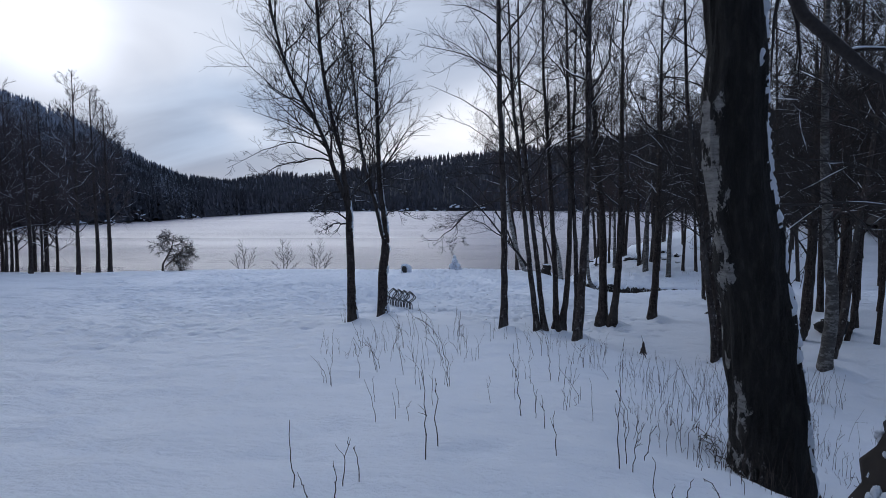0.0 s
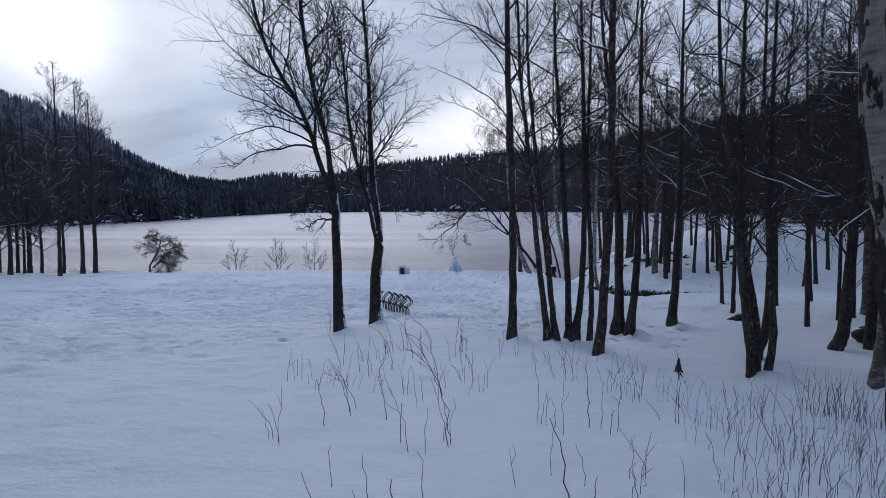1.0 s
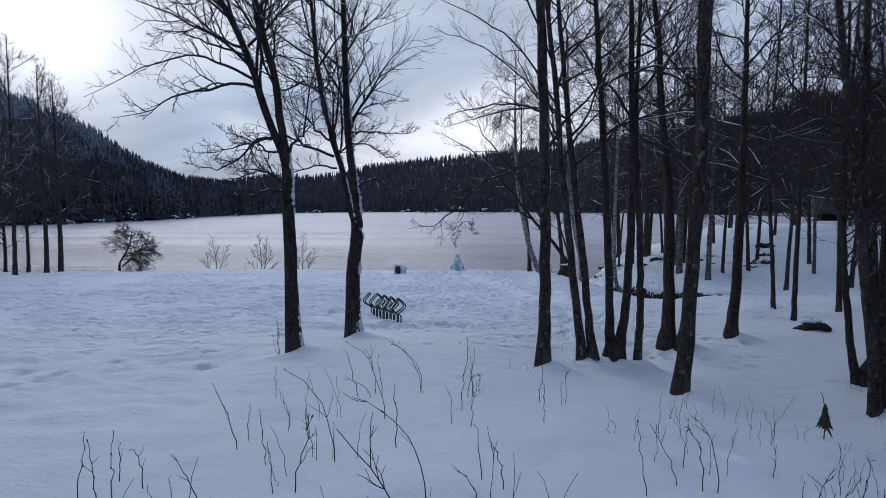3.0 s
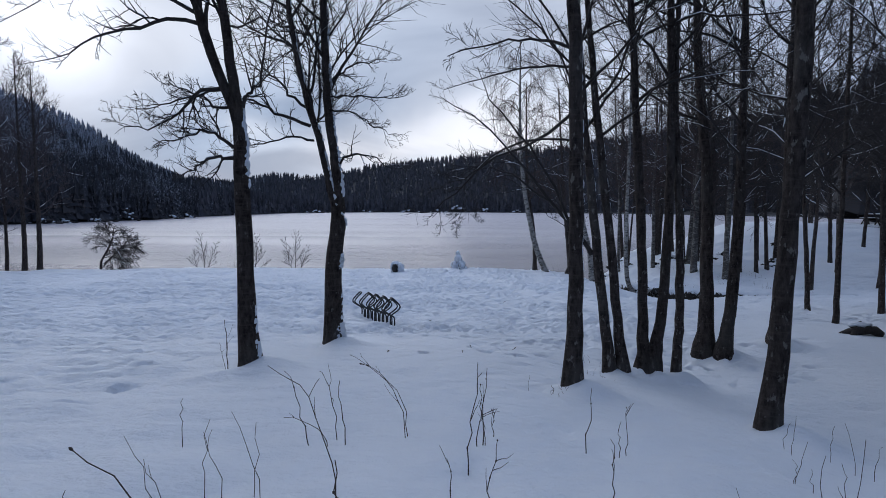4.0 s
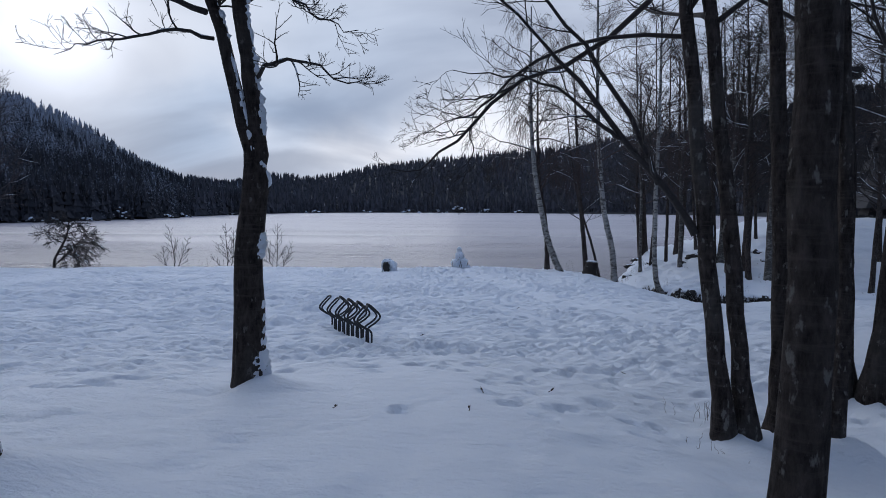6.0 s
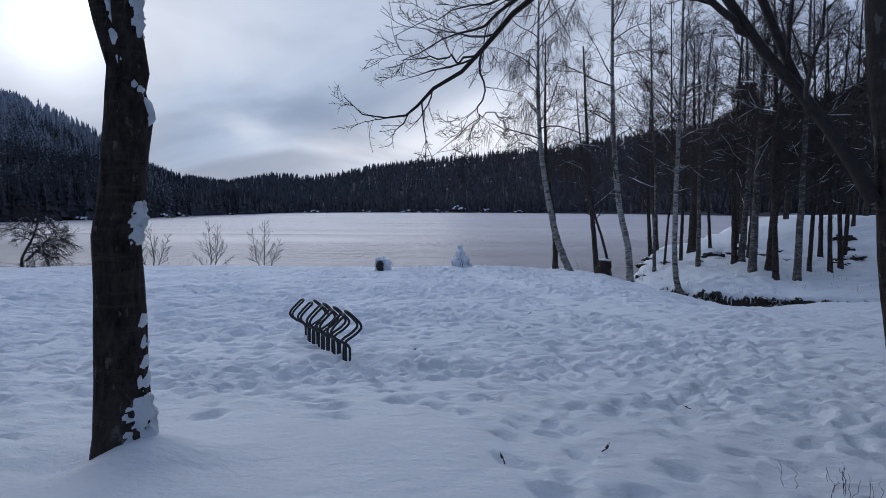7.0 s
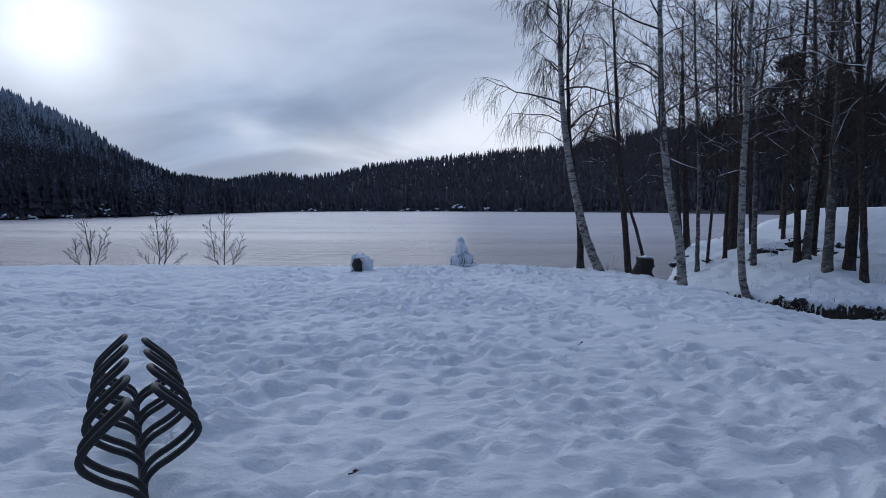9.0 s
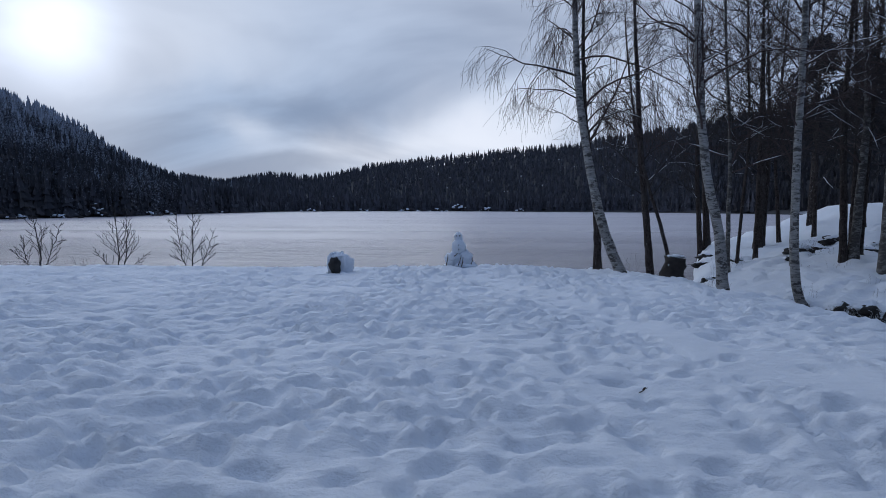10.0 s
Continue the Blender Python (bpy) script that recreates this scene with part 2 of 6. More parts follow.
BANK_EDGE = 0.545


def old_birch_material():
    """Old birch: black furrowed bark that has kept papery white patches on one side."""
    m, nt, p = material("old_birch_bark", (0.05, 0.045, 0.04), 0.85)
    co, sep = nt.nodes.new("ShaderNodeTexCoord"), nt.nodes.new("ShaderNodeSeparateXYZ")
    nt.links.new(co.outputs["Object"], sep.inputs[0])
    plates, bands = noise_tex(nt, 6.5, 8, "Object", (1, 1, 0.55), 0.66), noise_tex(nt, 6.0, 6, "Object", (0.9, 0.9, 4.0), 0.7)
    rough = noise_tex(nt, 15.0, 7, "Object", (1, 1, 0.32), 0.74)
    side = nt.nodes.new("ShaderNodeMath")
    side.operation, side.inputs[1].default_value = "MULTIPLY_ADD", -1.3
    lean = nt.nodes.new("ShaderNodeMath")
    lean.operation, lean.inputs[1].default_value = "MULTIPLY_ADD", 0.11
    nt.links.new(sep.outputs[2], lean.inputs[0])
    nt.links.new(sep.outputs[0], lean.inputs[2])
    nt.links.new(lean.outputs[0], side.inputs[0])
    nt.links.new(plates, side.inputs[2])
    white = ramp_of(nt, bands, [(0.3, (0.08, 0.075, 0.07)), (0.45, (0.30, 0.29, 0.28)), (0.7, (0.52, 0.50, 0.48))])
    dark = ramp_of(nt, rough, [(0.36, (0.004, 0.0035, 0.003)), (0.52, (0.014, 0.012, 0.0105)), (0.68, (0.05, 0.044, 0.039))])
    nt.links.new(mixed(nt, ramp_of(nt, side.outputs[0], [(0.865, (0, 0, 0)), (0.89, (1, 1, 1))]), dark, white), p.inputs["Base Color"])
    b = bump(nt, p, rough, 1.0, 0.10)
    bump(nt, p, plates, 0.8, 0.06, b)
    return m


SNOW = snow_material()
ALDER = bark_material("alder_bark", (0.052, 0.042, 0.038), (0.19, 0.178, 0.165), 9.0, 0.62)
ALDER_PALE = bark_material("lichen_bark", (0.057, 0.047, 0.043), (0.25, 0.238, 0.222), 8.0, 0.59)
BIRCH = birch_material()
BIRCH_DARK = birch_material("birch_bark_dark", 0.47, 0.62)
BIRCH_OLD = old_birch_material()
TWIG = plain("twig_bark", (0.032, 0.027, 0.026), 0.85, 0.3, 30)
BIRCH_TWIG = plain("birch_twig", (0.065, 0.045, 0.042), 0.85, 0.3, 30)
SHORE_TWIG = plain("shore_twig", (0.062, 0.048, 0.050), 0.85, 0.3, 30)
WEED = plain("dead_stalk", (0.052, 0.039, 0.033), 0.9, 0.35, 40)
EARTH = bank_material()
FLOOR, _nt, _p = material("forest_floor", (0.06, 0.06, 0.065), 0.95)
_nt.links.new(ramp_of(_nt, noise_tex(_nt, 0.045, 6), [(0.62, (0.035, 0.035, 0.038)), (0.7, (0.45, 0.48, 0.54))]), _p.inputs["Base Color"])
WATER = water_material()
STEEL = plain("dark_painted_steel", (0.013, 0.016, 0.020), 0.55, 0.2, 60, 0.1)
ROCK = plain("dark_rock", (0.032, 0.030, 0.029), 0.9, 0.5, 7, 0.8)
WOOD = plain("weathered_wood", (0.028, 0.022, 0.019), 0.85, 0.35, 9, 0.5)
SPRUCE = forest_material("spruce_snowy", (0.028, 0.028, 0.033), (0.32, 0.34, 0.385), 0.548, 0.006)
# far pines: distance haze is mixed into the base colour
PINE = forest_material("pine_hazed", (0.056, 0.055, 0.063), (0.30, 0.32, 0.36), 0.575)
PINE_DEEP = forest_material("conifer_dark", (0.022, 0.021, 0.024), (0.2, 0.215, 0.25), 0.585)


# ---- mesh helpers ----
def mesh_object(name, verts, faces, mats, smooth=True, parent=None, label=""):
    me = bpy.data.meshes.new(name)
    me.from_pydata(verts, [], faces)
    for mt in mats if isinstance(mats, (list, tuple)) else [mats]:
        me.materials.append(mt)
    if smooth:
        me.polygons.foreach_set("use_smooth", np.ones(len(me.polygons), bool))
    me.update()
    ob = new(name, me)
    ob.parent = parent
    if label:
        ob["label"] = label
    return ob


def part(name, bm, mat, parent, label="", smooth=True):
    me = bpy.data.meshes.new(name)
    bm.to_mesh(me)
    bm.free()
    me.materials.append(mat)
    if smooth:
        me.polygons.foreach_set("use_smooth", np.ones(len(me.polygons), bool))
    ob = new(name, me)
    ob.parent = parent
    if label:
        ob["label"] = label
    return ob


def thing(name, place, label, category, group="", turn=0.0):
    e = new(name)
    e.empty_display_size = 0.1
    e.matrix_basis = pose(*place, 0, 0, turn)
    return tagged(e, label, category, group)


class Tubes:
    """Gathers round tapering tubes into one mesh."""

    def __init__(self):
        self.v, self.f, self.n = [], [], 0

    def add(self, pts, radii, sides=4, rough=0.0, rng=None, closed=True):
        pts, radii = np.asarray(pts, float), np.asarray(radii, float)
        k = len(pts)
        d = np.gradient(pts, axis=0)
        d /= np.linalg.norm(d, axis=1)[:, None] + 1e-9
        ref = np.array((0.31, 0.95, 0.05)) if abs(d[0, 2]) > 0.6 else np.array((0.0, 0.1, 1.0))
        a = np.cross(d, ref)
        a /= np.linalg.norm(a, axis=1)[:, None] + 1e-9
        b = np.cross(d, a)
        ang = np.arange(sides) * (2 * math.pi / sides)
        ring = a[:, None, :] * np.cos(ang)[None, :, None] + b[:, None, :] * np.sin(ang)[None, :, None]
        rr = radii[:, None] * np.ones(sides)[None]
        if rough and rng is not None:
            rr = rr * (1 + rough * (rng.random((k, sides)) - 0.5))
        v = pts[:, None, :] + ring * rr[:, :, None]
        self.v.append(v.reshape(-1, 3))
        o = self.n
        for i in range(k - 1):
            for j in range(sides):
                j2 = (j + 1) % sides
                self.f.append((o + i * sides + j, o + i * sides + j2, o + (i + 1) * sides + j2, o + (i + 1) * sides + j))
        if closed and sides > 4:
            self.f.append(tuple(o + (k - 1) * sides + j for j in range(sides)))
            self.f.append(tuple(o + j for j in reversed(range(sides))))
        self.n += k * sides

    def mesh(self, name, mat, parent=None, label="", smooth=True):
        return mesh_object(name, np.concatenate(self.v), self.f, mat, smooth, parent, label)


def smooth_path(ctrl, n):
    """Catmull-Rom through control points."""
    c = np.asarray(ctrl, float)
    c = np.vstack([2 * c[0] - c[1], c, 2 * c[-1] - c[-2]])
    m = len(c) - 3
    t = np.linspace(0, m - 1e-6, n)
    i = t.astype(int)
    u = (t - i)[:, None]
    p0, p1, p2, p3 = c[i], c[i + 1], c[i + 2], c[i + 3]
    return 0.5 * (2 * p1 + (p2 - p0) * u + (2 * p0 - 5 * p1 + 4 * p2 - p3) * u ** 2 + (3 * p1 - p0 - 3 * p2 + p3) * u ** 3)


def ease(a, b, x):
    t = np.clip((np.asarray(x, float) - a) / (b - a), 0, 1)
    return t * t * (3 - 2 * t)


def lump(bm, centre, size, rng, rough=0.12, segments=14):
    """A rounded, uneven ball added to a bmesh."""
    made = bmesh.ops.create_uvsphere(bm, u_segments=segments + 4, v_segments=segments, radius=1.0)["verts"]
    off = Vector((rng.random() * 9, rng.random() * 9, rng.random() * 9))
    for v in made:
        d = v.co.normalized()
        k = 1 + rough * noise.noise(d * 1.7 + off) + rough * 0.5 * noise.noise(d * 4.5 + off)
        v.co = Vector((d.x * size[0] * k + centre[0], d.y * size[1] * k + centre[1], d.z * size[2] * k + centre[2]))


# ---- ground ----
AXIS_Y = (-60, -20, 0, 5, 10, 15, 18, 22, 25, 32, 38, 42, 45, 46.5, 49)
AXIS_Z = (10.0, 7.3, 5.0, 4.35, 3.66, 2.98, 2.60, 1.98, 1.84, 1.75, 1.57, 1.3, 1.05, 0.6, -0.8)
CREEK = np.array(((9.0, 47.0), (8.6, 43.0), (8.4, 40.0), (8.6, 38.0), (9.2, 36.4), (10.2, 35.45), (11.5, 35.15), (13.5, 35.0), (17.0, 34.6), (24.0, 34.0), (45.0, 32.0)))
HILL_U = (-1.0, -0.727, -0.68, -0.634, -0.588, -0.541, -0.495, -0.45, -0.41, -0.356, -0.32, -0.28, -0.217, -0.17, -0.124, -0.078, 0.015, 0.108, 0.2, 0.274, 0.386, 0.478, 0.57, 0.727, 1.0)
HILL_S = (0.25, 0.199, 0.181, 0.164, 0.141, 0.108, 0.081, 0.062, 0.051, 0.0436, 0.05, 0.0565, 0.051, 0.059, 0.07, 0.076, 0.086, 0.096, 0.104, 0.12, 0.136, 0.155, 0.18, 0.22, 0.26)
SHORE_U, SHORE_D = (-1.0, -0.68, -0.5, -0.33, -0.25, -0.125, 0.06, 0.3, 0.5, 0.75, 1.0), (100, 135, 170, 265, 330, 370, 385, 350, 290, 220, 180)
RIDGE_U, RIDGE_D = (-1.0, -0.5, -0.4, -0.25, 0.2, 0.4, 1.0), (330, 380, 470, 800, 700, 480, 340)
TREE_U, TREE_H = (-1.0, -0.5, -0.3, 0.2, 0.5, 1.0), (8.0, 8.0, 7.0, 7.0, 7.0, 7.0)


def creek_distance(x, y):
    d = np.full(np.shape(x), 1e9)
    for (ax, ay), (bx, by) in zip(CREEK[:-1], CREEK[1:]):
        ux, uy = bx - ax, by - ay
        t = np.clip(((x - ax) * ux + (y - ay) * uy) / (ux * ux + uy * uy), 0, 1)
        d = np.minimum(d, np.hypot(x - ax - t * ux, y - ay - t * uy))
    return d


def hill_height(x, y):
    d = np.maximum(np.maximum(y - 15.0, np.abs(x)), 1.0)
    u = np.clip(x / d, -1, 1)
    s, r = np.interp(u, SHORE_U, SHORE_D), np.interp(u, RIDGE_U, RIDGE_D)
    top = 3.6 + np.interp(u, HILL_U, HILL_S) * r - np.interp(u, TREE_U, TREE_H) * 1.45
    t = np.clip((d - s) / (r - s), -1, 1.6)
    up = 0.3 + (top - 0.3) * (0.75 * np.clip(t, 0, 1) + 0.25 * ease(0, 1, t)) - np.clip(t - 1, 0, 1) * top * 0.5
    return np.where(t > 0, up, np.maximum(-2.0, t * 30))


def near_height(x, y):
    """The meadow, its shore, the stream and the bank beyond it, without footprints."""
    x, y = np.asarray(x, float), np.asarray(y, float)
    shore = np.interp(x, (8.0, 9.3, 10.5, 12.4, 14.4, 18.0, 25.0, 40.0), (46.0, 46.3, 48.5, 53.0, 57.0, 60.5, 63.5, 65.0)) - 46.0
    yy = np.where(y > 41, np.maximum(41, y - shore), y)
    h = np.interp(yy, AXIS_Y, AXIS_Z) * 0.5
    for k in (-1.2, 1.2):
        h = h + 0.25 * np.interp(yy + k, AXIS_Y, AXIS_Z)
    # the slope falls away to the right into a flat hollow
    x0 = np.interp(y, (5, 12, 17.5), (0.0, 0.4, -0.5))
    x1 = np.interp(y, (5, 12, 17.5), (9.0, 8.9, 5.0))
    t = np.clip((x - x0) / (x1 - x0), 0, 1)
    right = t * t * (3 - 2 * t) * (1 - ease(24, 34, y) * 0.6)
    h = h + (np.minimum(h, 1.95 - 0.2 * ease(8, 10.5, x)) - h) * right
    h = h - 0.34 * ease(4.5, 9.0, x) * ease(23.5, 31, y) * (1 - ease(44, 46, yy))
    h = h - np.interp(x, (6.4, 8.0, 8.6, 9.1, 9.8, 11.0, 12.3, 16.0), (0, 0.24, 0.36, 0.5, 0.56, 0.54, 0.36, 0.3)) * ease(28.5, 34.8, y) * (1 - ease(44, 46, yy))
    h = h - 0.22 * ease(14, 26, -x) * ease(30, 44, y) * (h > 0.4)
    # the bank beyond the stream, rising into a low snowy mound
    bank = 0.96 + 0.3 * ease(36.5, 42.0, y) * ease(10.0, 12.5, x) - 0.3 * ease(38.0, 41.0, y) * (1 - ease(9.6, 11.8, x)) + 0.22 * ease(12.8, 14.6, x) * ease(40, 44, y) + 2.0 * ease(16.2, 26, x) * ease(43.5, 52, y) - 0.3 * ease(44, 50, y) * (1 - ease(13.5, 16.5, x))
    bank = bank * (1 - ease(44.2, 46.2, yy)) - 0.9 * ease(44.2, 46.2, yy)
    beyond = np.minimum(x - np.interp(y, (34, 36.4, 38, 40, 43, 47), (9.0, 9.2, 8.6, 8.4, 8.6, 9.0)), y - np.interp(x, (8.0, 9.2, 10.2, 11.5, 13.5, 17.0, 24.0, 45.0), (37.6, 36.4, 35.45, 35.15, 35.0, 34.6, 34.0, 32.0)))
    h = h + (bank - h) * ease(-0.25, 0.35, beyond)
    c = creek_distance(x, y)
    wide = 0.42 + 0.24 * ease(8.8, 10.0, x) * (1 - 0.6 * ease(12.0, 15.0, x))
    h = h + 0.16 * np.exp(-((x - 1.2) / 2.2) ** 2 - ((y - 39.2) / 1.8) ** 2)
    wide = wide * (1 + 0.4 * value_noise(x * 0.9, y * 0.9, 41) + 0.25 * value_noise(x * 2.3, y * 2.3, 42))
    gentle = ease(38.2, 40.5, y)
    q = np.clip((c / wide - 0.78 + 0.5 * gentle) / (0.44 + 1.5 * gentle), 0, 1)
    return h - (1 - q * q * (3 - 2 * q)) * np.maximum(h - 0.30, 0) * (1 - 0.55 * ease(11.6, 16.0, x))


def value_noise(x, y, seed):
    """Smooth gradient noise, about -1 to 1, turned by its seed so that layers do not line up."""
    a = (seed % 5 - 2) * 0.21
    x, y = x * math.cos(a) - y * math.sin(a) + seed * 7.3, x * math.sin(a) + y * math.cos(a)
    tab = np.random.default_rng(seed).uniform(0, 2 * math.pi, (256, 256))
    xi, yi = np.floor(x).astype(int), np.floor(y).astype(int)
    fx, fy = x - xi, y - yi
    u, v = fx ** 3 * (fx * (fx * 6 - 15) + 10), fy ** 3 * (fy * (fy * 6 - 15) + 10)

    def corner(i, j):
        g = tab[(xi + i) % 256, (yi + j) % 256]
        return np.cos(g) * (fx - i) + np.sin(g) * (fy - j)

    return 1.5 * ((corner(0, 0) * (1 - u) + corner(1, 0) * u) * (1 - v) + (corner(0, 1) * (1 - u) + corner(1, 1) * u) * v)


def stretched(x, y, fx, fy, seed):
    """Noise drawn out across the slope, its lattice turned first."""
    return value_noise(x * fx, y * fy, seed)


def trodden(x, y):
    """Where people have walked the snow into lumps, and where a smooth packed path runs."""
    m = ease(15.5, 22.5, y + 2.2 * value_noise(x * 0.5, y * 0.5, 5)) * (1 - ease(41, 45, y))
    m = np.maximum(m, 0.8 * ease(2.2, 5.5, -x) * ease(7, 12, y) * (1 - ease(41, 45, y)))
    m = m * (1 - 0.9 * ease(5.0, 8.0, x) * (1 - ease(23.5, 25.5, y)))
    path_x = np.interp(y, (22, 25, 28, 32, 36, 39), (9.5, 5.6, 3.6, 2.3, 1.5, 1.0))
    half = np.interp(y, (22, 28, 38), (0.9, 0.55, 0.35))
    return m * (1 - 0.85 * (1 - ease(half * 0.6, half * 1.3, np.abs(x - path_x))) * ease(22, 24, y))


def swell(x, y):
    """Unevenness of the snow: broad drifts everywhere, lumps where it is trodden."""
    x, y = np.asarray(x, float), np.asarray(y, float)
    out = (0.026 + 0.03 * ease(0.5, 3.0, -x)) * value_noise(x * 1.5, y * 2.3, 23) * (1 - ease(14, 20, y)) - 0.022 * ease(0.18, 0.4, value_noise(x * 2.6, y * 3.0, 24)) * (1 - ease(14, 20, y)) + 0.2 * np.exp(-((x + 3.5) ** 2 + (y - 25.1) ** 2) / 0.09)
    out = out + 0.05 * value_noise(x * 0.33, y * 0.33, 1) + 0.028 * value_noise(x * 0.9 + 3, y * 0.9, 2) + 0.012 * value_noise(x * 2.1, y * 2.1 + 7, 3)
    m = trodden(x, y)
    wx, wy = x + 0.16 * value_noise(x * 1.9, y * 1.9, 16), y + 0.16 * value_noise(x * 1.9, y * 1.9, 17)
    lump = 0.018 * ease(-0.2, 0.18, stretched(wx, wy, 0.9, 1.7, 6)) + 0.024 * ease(-0.2, 0.12, stretched(wx, wy, 1.7, 2.9, 7)) - 0.034 * ease(0.12, 0.4, stretched(wx, wy, 2.4, 3.6, 8)) + 0.016 * stretched(wx, wy, 3.2, 5.0, 9) + 0.009 * value_noise(x * 8.0, y * 8.0, 10)
    m = m * (0.35 + 0.65 * ease(-0.35, 0.15, value_noise(x * 0.4 + 3, y * 0.4, 12)))
    over = ease(8.8, 10.2, x) * ease(35.6, 37.0, y) * (0.7 + 0.5 * ease(41, 46, y))
    out = out + over * (0.11 * value_noise(x * 0.7, y * 0.7, 13) + 0.10 * ease(-0.2, 0.2, value_noise(x * 1.5, y * 1.5, 14)) + 0.05 * value_noise(x * 3.2, y * 3.2, 15) + 0.03 * ease(0, 0.2, value_noise(x * 5.5, y * 5.5, 29)))
    lump = lump + 0.03 * ease(-0.12, 0.2, stretched(wx, wy, 3.3, 4.6, 18)) - 0.022 * np.abs(stretched(wx, wy, 2.2, 4.2, 19))
    lump = lump + 0.03 * ease(-0.08, 0.15, stretched(wx, wy, 4.4, 6.2, 20)) - 0.018 * np.abs(stretched(wx, wy, 3.0, 5.6, 22))
    lump = lump + 0.02 * ease(-0.05, 0.1, stretched(wx, wy, 5.6, 9.5, 26)) - 0.018 * ease(0.05, 0.25, stretched(wx, wy, 4.6, 8.4, 27)) + 0.006 * value_noise(x * 14.0, y * 17.0, 28)
    return out + (1.08 - 0.2 * ease(-1.5, 1.5, x) * (1 - ease(29, 33, y))) * lump * m


# trees and posts against which the snow has drifted: x, y, radius of trunk
DRIFTS = ((-2.21, 14.8, 0.12), (-1.8, 17.72, 0.15), (1.39, 14.01, 0.11), (2.78, 17.4, 0.2), (3.36, 17.5, 0.2), (3.85, 17.55, 0.1), (2.9, 12.95, 0.13), (5.1, 19.8, 0.17), (5.35, 19.4, 0.17), (7.21, 20.8, 0.18), (7.06, 15.3, 0.22), (9.44, 14.8, 0.2))


def drifts(x, y):
    """A ramp of snow on the lee side of each trunk and a shallow hollow on the other."""
    out = -0.2 * np.exp(-((x - 2.63) / 0.6) ** 2 - ((y - 4.6) / 0.6) ** 2)
    for tx, ty, r in DRIFTS:
        dx, dy = x - tx, y - ty
        out += 0.17 * np.exp(-(((dx - r * 1.2) / (0.28 + r)) ** 2 + ((dy + 0.05) / (0.22 + r)) ** 2))
        out -= 0.10 * np.exp(-(((dx + r * 1.4) / 0.25) ** 2 + ((dy + r) / 0.25) ** 2))
    return out


def ground_height(x, y):
    x, y = np.asarray(x, float), np.asarray(y, float)
    near = near_height(x, y)
    land = ease(0.35, 0.9, near)
    far = (y > 66) | (np.abs(x) > 75)
    h = np.where(far, hill_height(x, y), near + (swell(x, y) + drifts(x, y)) * land)
    return h


def at(x, y, lift=0.0):
    return (x, y, float(ground_height(x, y)) + lift)


def steps(marks, lo, hi, grow):
    """Grid lines: (from, to, spacing) runs, then ever wider gaps out to lo and hi."""
    mid = []
    for a, b, d in marks:
        mid += list(np.linspace(a, b, int(round((b - a) / d)), endpoint=False))
    mid.append(marks[-1][1])
    s, v = marks[-1][2], marks[-1][1]
    while v < hi:
        s *= grow
        v += s
        mid.append(min(v, hi))
    s, v, low = marks[0][2], marks[0][0], []
    while v > lo:
        s *= grow
        v -= s
        low.append(max(v, lo))
    return np.array(low[::-1] + mid)


def trample(X, Y, Z):
    """Footprints: scattered over the meadow and strung along the paths people took."""
    rng = np.random.default_rng(11)
    prints = []
    for _ in range(4600):
        x, y = rng.uniform(-14, 8.4), rng.uniform(10, 40)
        if float(trodden(x, y)) < rng.random():
            continue
        prints.append((x, y, rng.uniform(0, math.pi), rng.uniform(0.6, 1.1)))
    trails = [((-11, 22.2), (-3, 21.2), (3, 22.6), (9, 26.5)), ((-11, 23.0), (-2, 21.8), (4, 23.2), (10, 27.5)), ((3.2, 20.0), (3.0, 26.0), (2.0, 33.0), (0.6, 37.0)), ((6.5, 24.0), (4.0, 30.0), (2.2, 36.0), (1.0, 38.0)),
              ((1.6, 16.5), (0.4, 19.0), (-0.4, 21.5)), ((-4.0, 19.9), (0.5, 21.5), (3.2, 23.4), (5.9, 25.6), (9.5, 29.5)), ((-3.5, 20.4), (0.8, 21.9), (3.0, 23.6), (6.2, 26.2), (9.2, 30.2)), ((0.5, 25.0), (3.5, 26.2), (7.5, 27.0)), ((1.5, 23.2), (4.8, 24.0), (8.5, 25.4)), ((-8.0, 27.0), (-4.0, 25.6), (0.0, 27.0), (2.5, 30.0)), ((-12, 30), (-6, 29.2), (-1.5, 32), (1.0, 37)), ((-9, 20.0), (-6.5, 19.3), (-4.5, 19.0)), ((-8, 14.0), (-6, 18.0), (-6.5, 24)), ((-5, 8), (-6.5, 13), (-9, 17))]
    for tr in trails:
        run = sum(math.dist(a, b) for a, b in zip(tr[:-1], tr[1:]))
        p = smooth_path([(*q, 0) for q in tr], int(run / 0.34))
        for i in range(len(p) - 1):
            for q in range(1 if run < 8 else 2):
                dx, dy = p[i + 1, :2] - p[i, :2]
                prints.append((p[i, 0] + rng.normal(0, 0.15), p[i, 1] + rng.normal(0, 0.15), math.atan2(dy, dx) + rng.normal(0, 0.3), rng.uniform(0.6, 0.95)))
    xs, ys = X[0], Y[:, 0]
    sunk = np.zeros_like(Z)
    for x, y, a, s in prints:
        i0, i1 = np.searchsorted(xs, (x - 0.5, x + 0.5))
        j0, j1 = np.searchsorted(ys, (y - 0.5, y + 0.5))
        dx, dy = X[j0:j1, i0:i1] - x, Y[j0:j1, i0:i1] - y
        p, q = dx * math.cos(a) + dy * math.sin(a), -dx * math.sin(a) + dy * math.cos(a)
        r = np.sqrt((p / (0.14 * s)) ** 2 + (q / (0.075 * s)) ** 2)
        sunk[j0:j1, i0:i1] = np.maximum(sunk[j0:j1, i0:i1], 0.085 * s * np.exp(-r ** 5 * 0.5))
    return Z - sunk


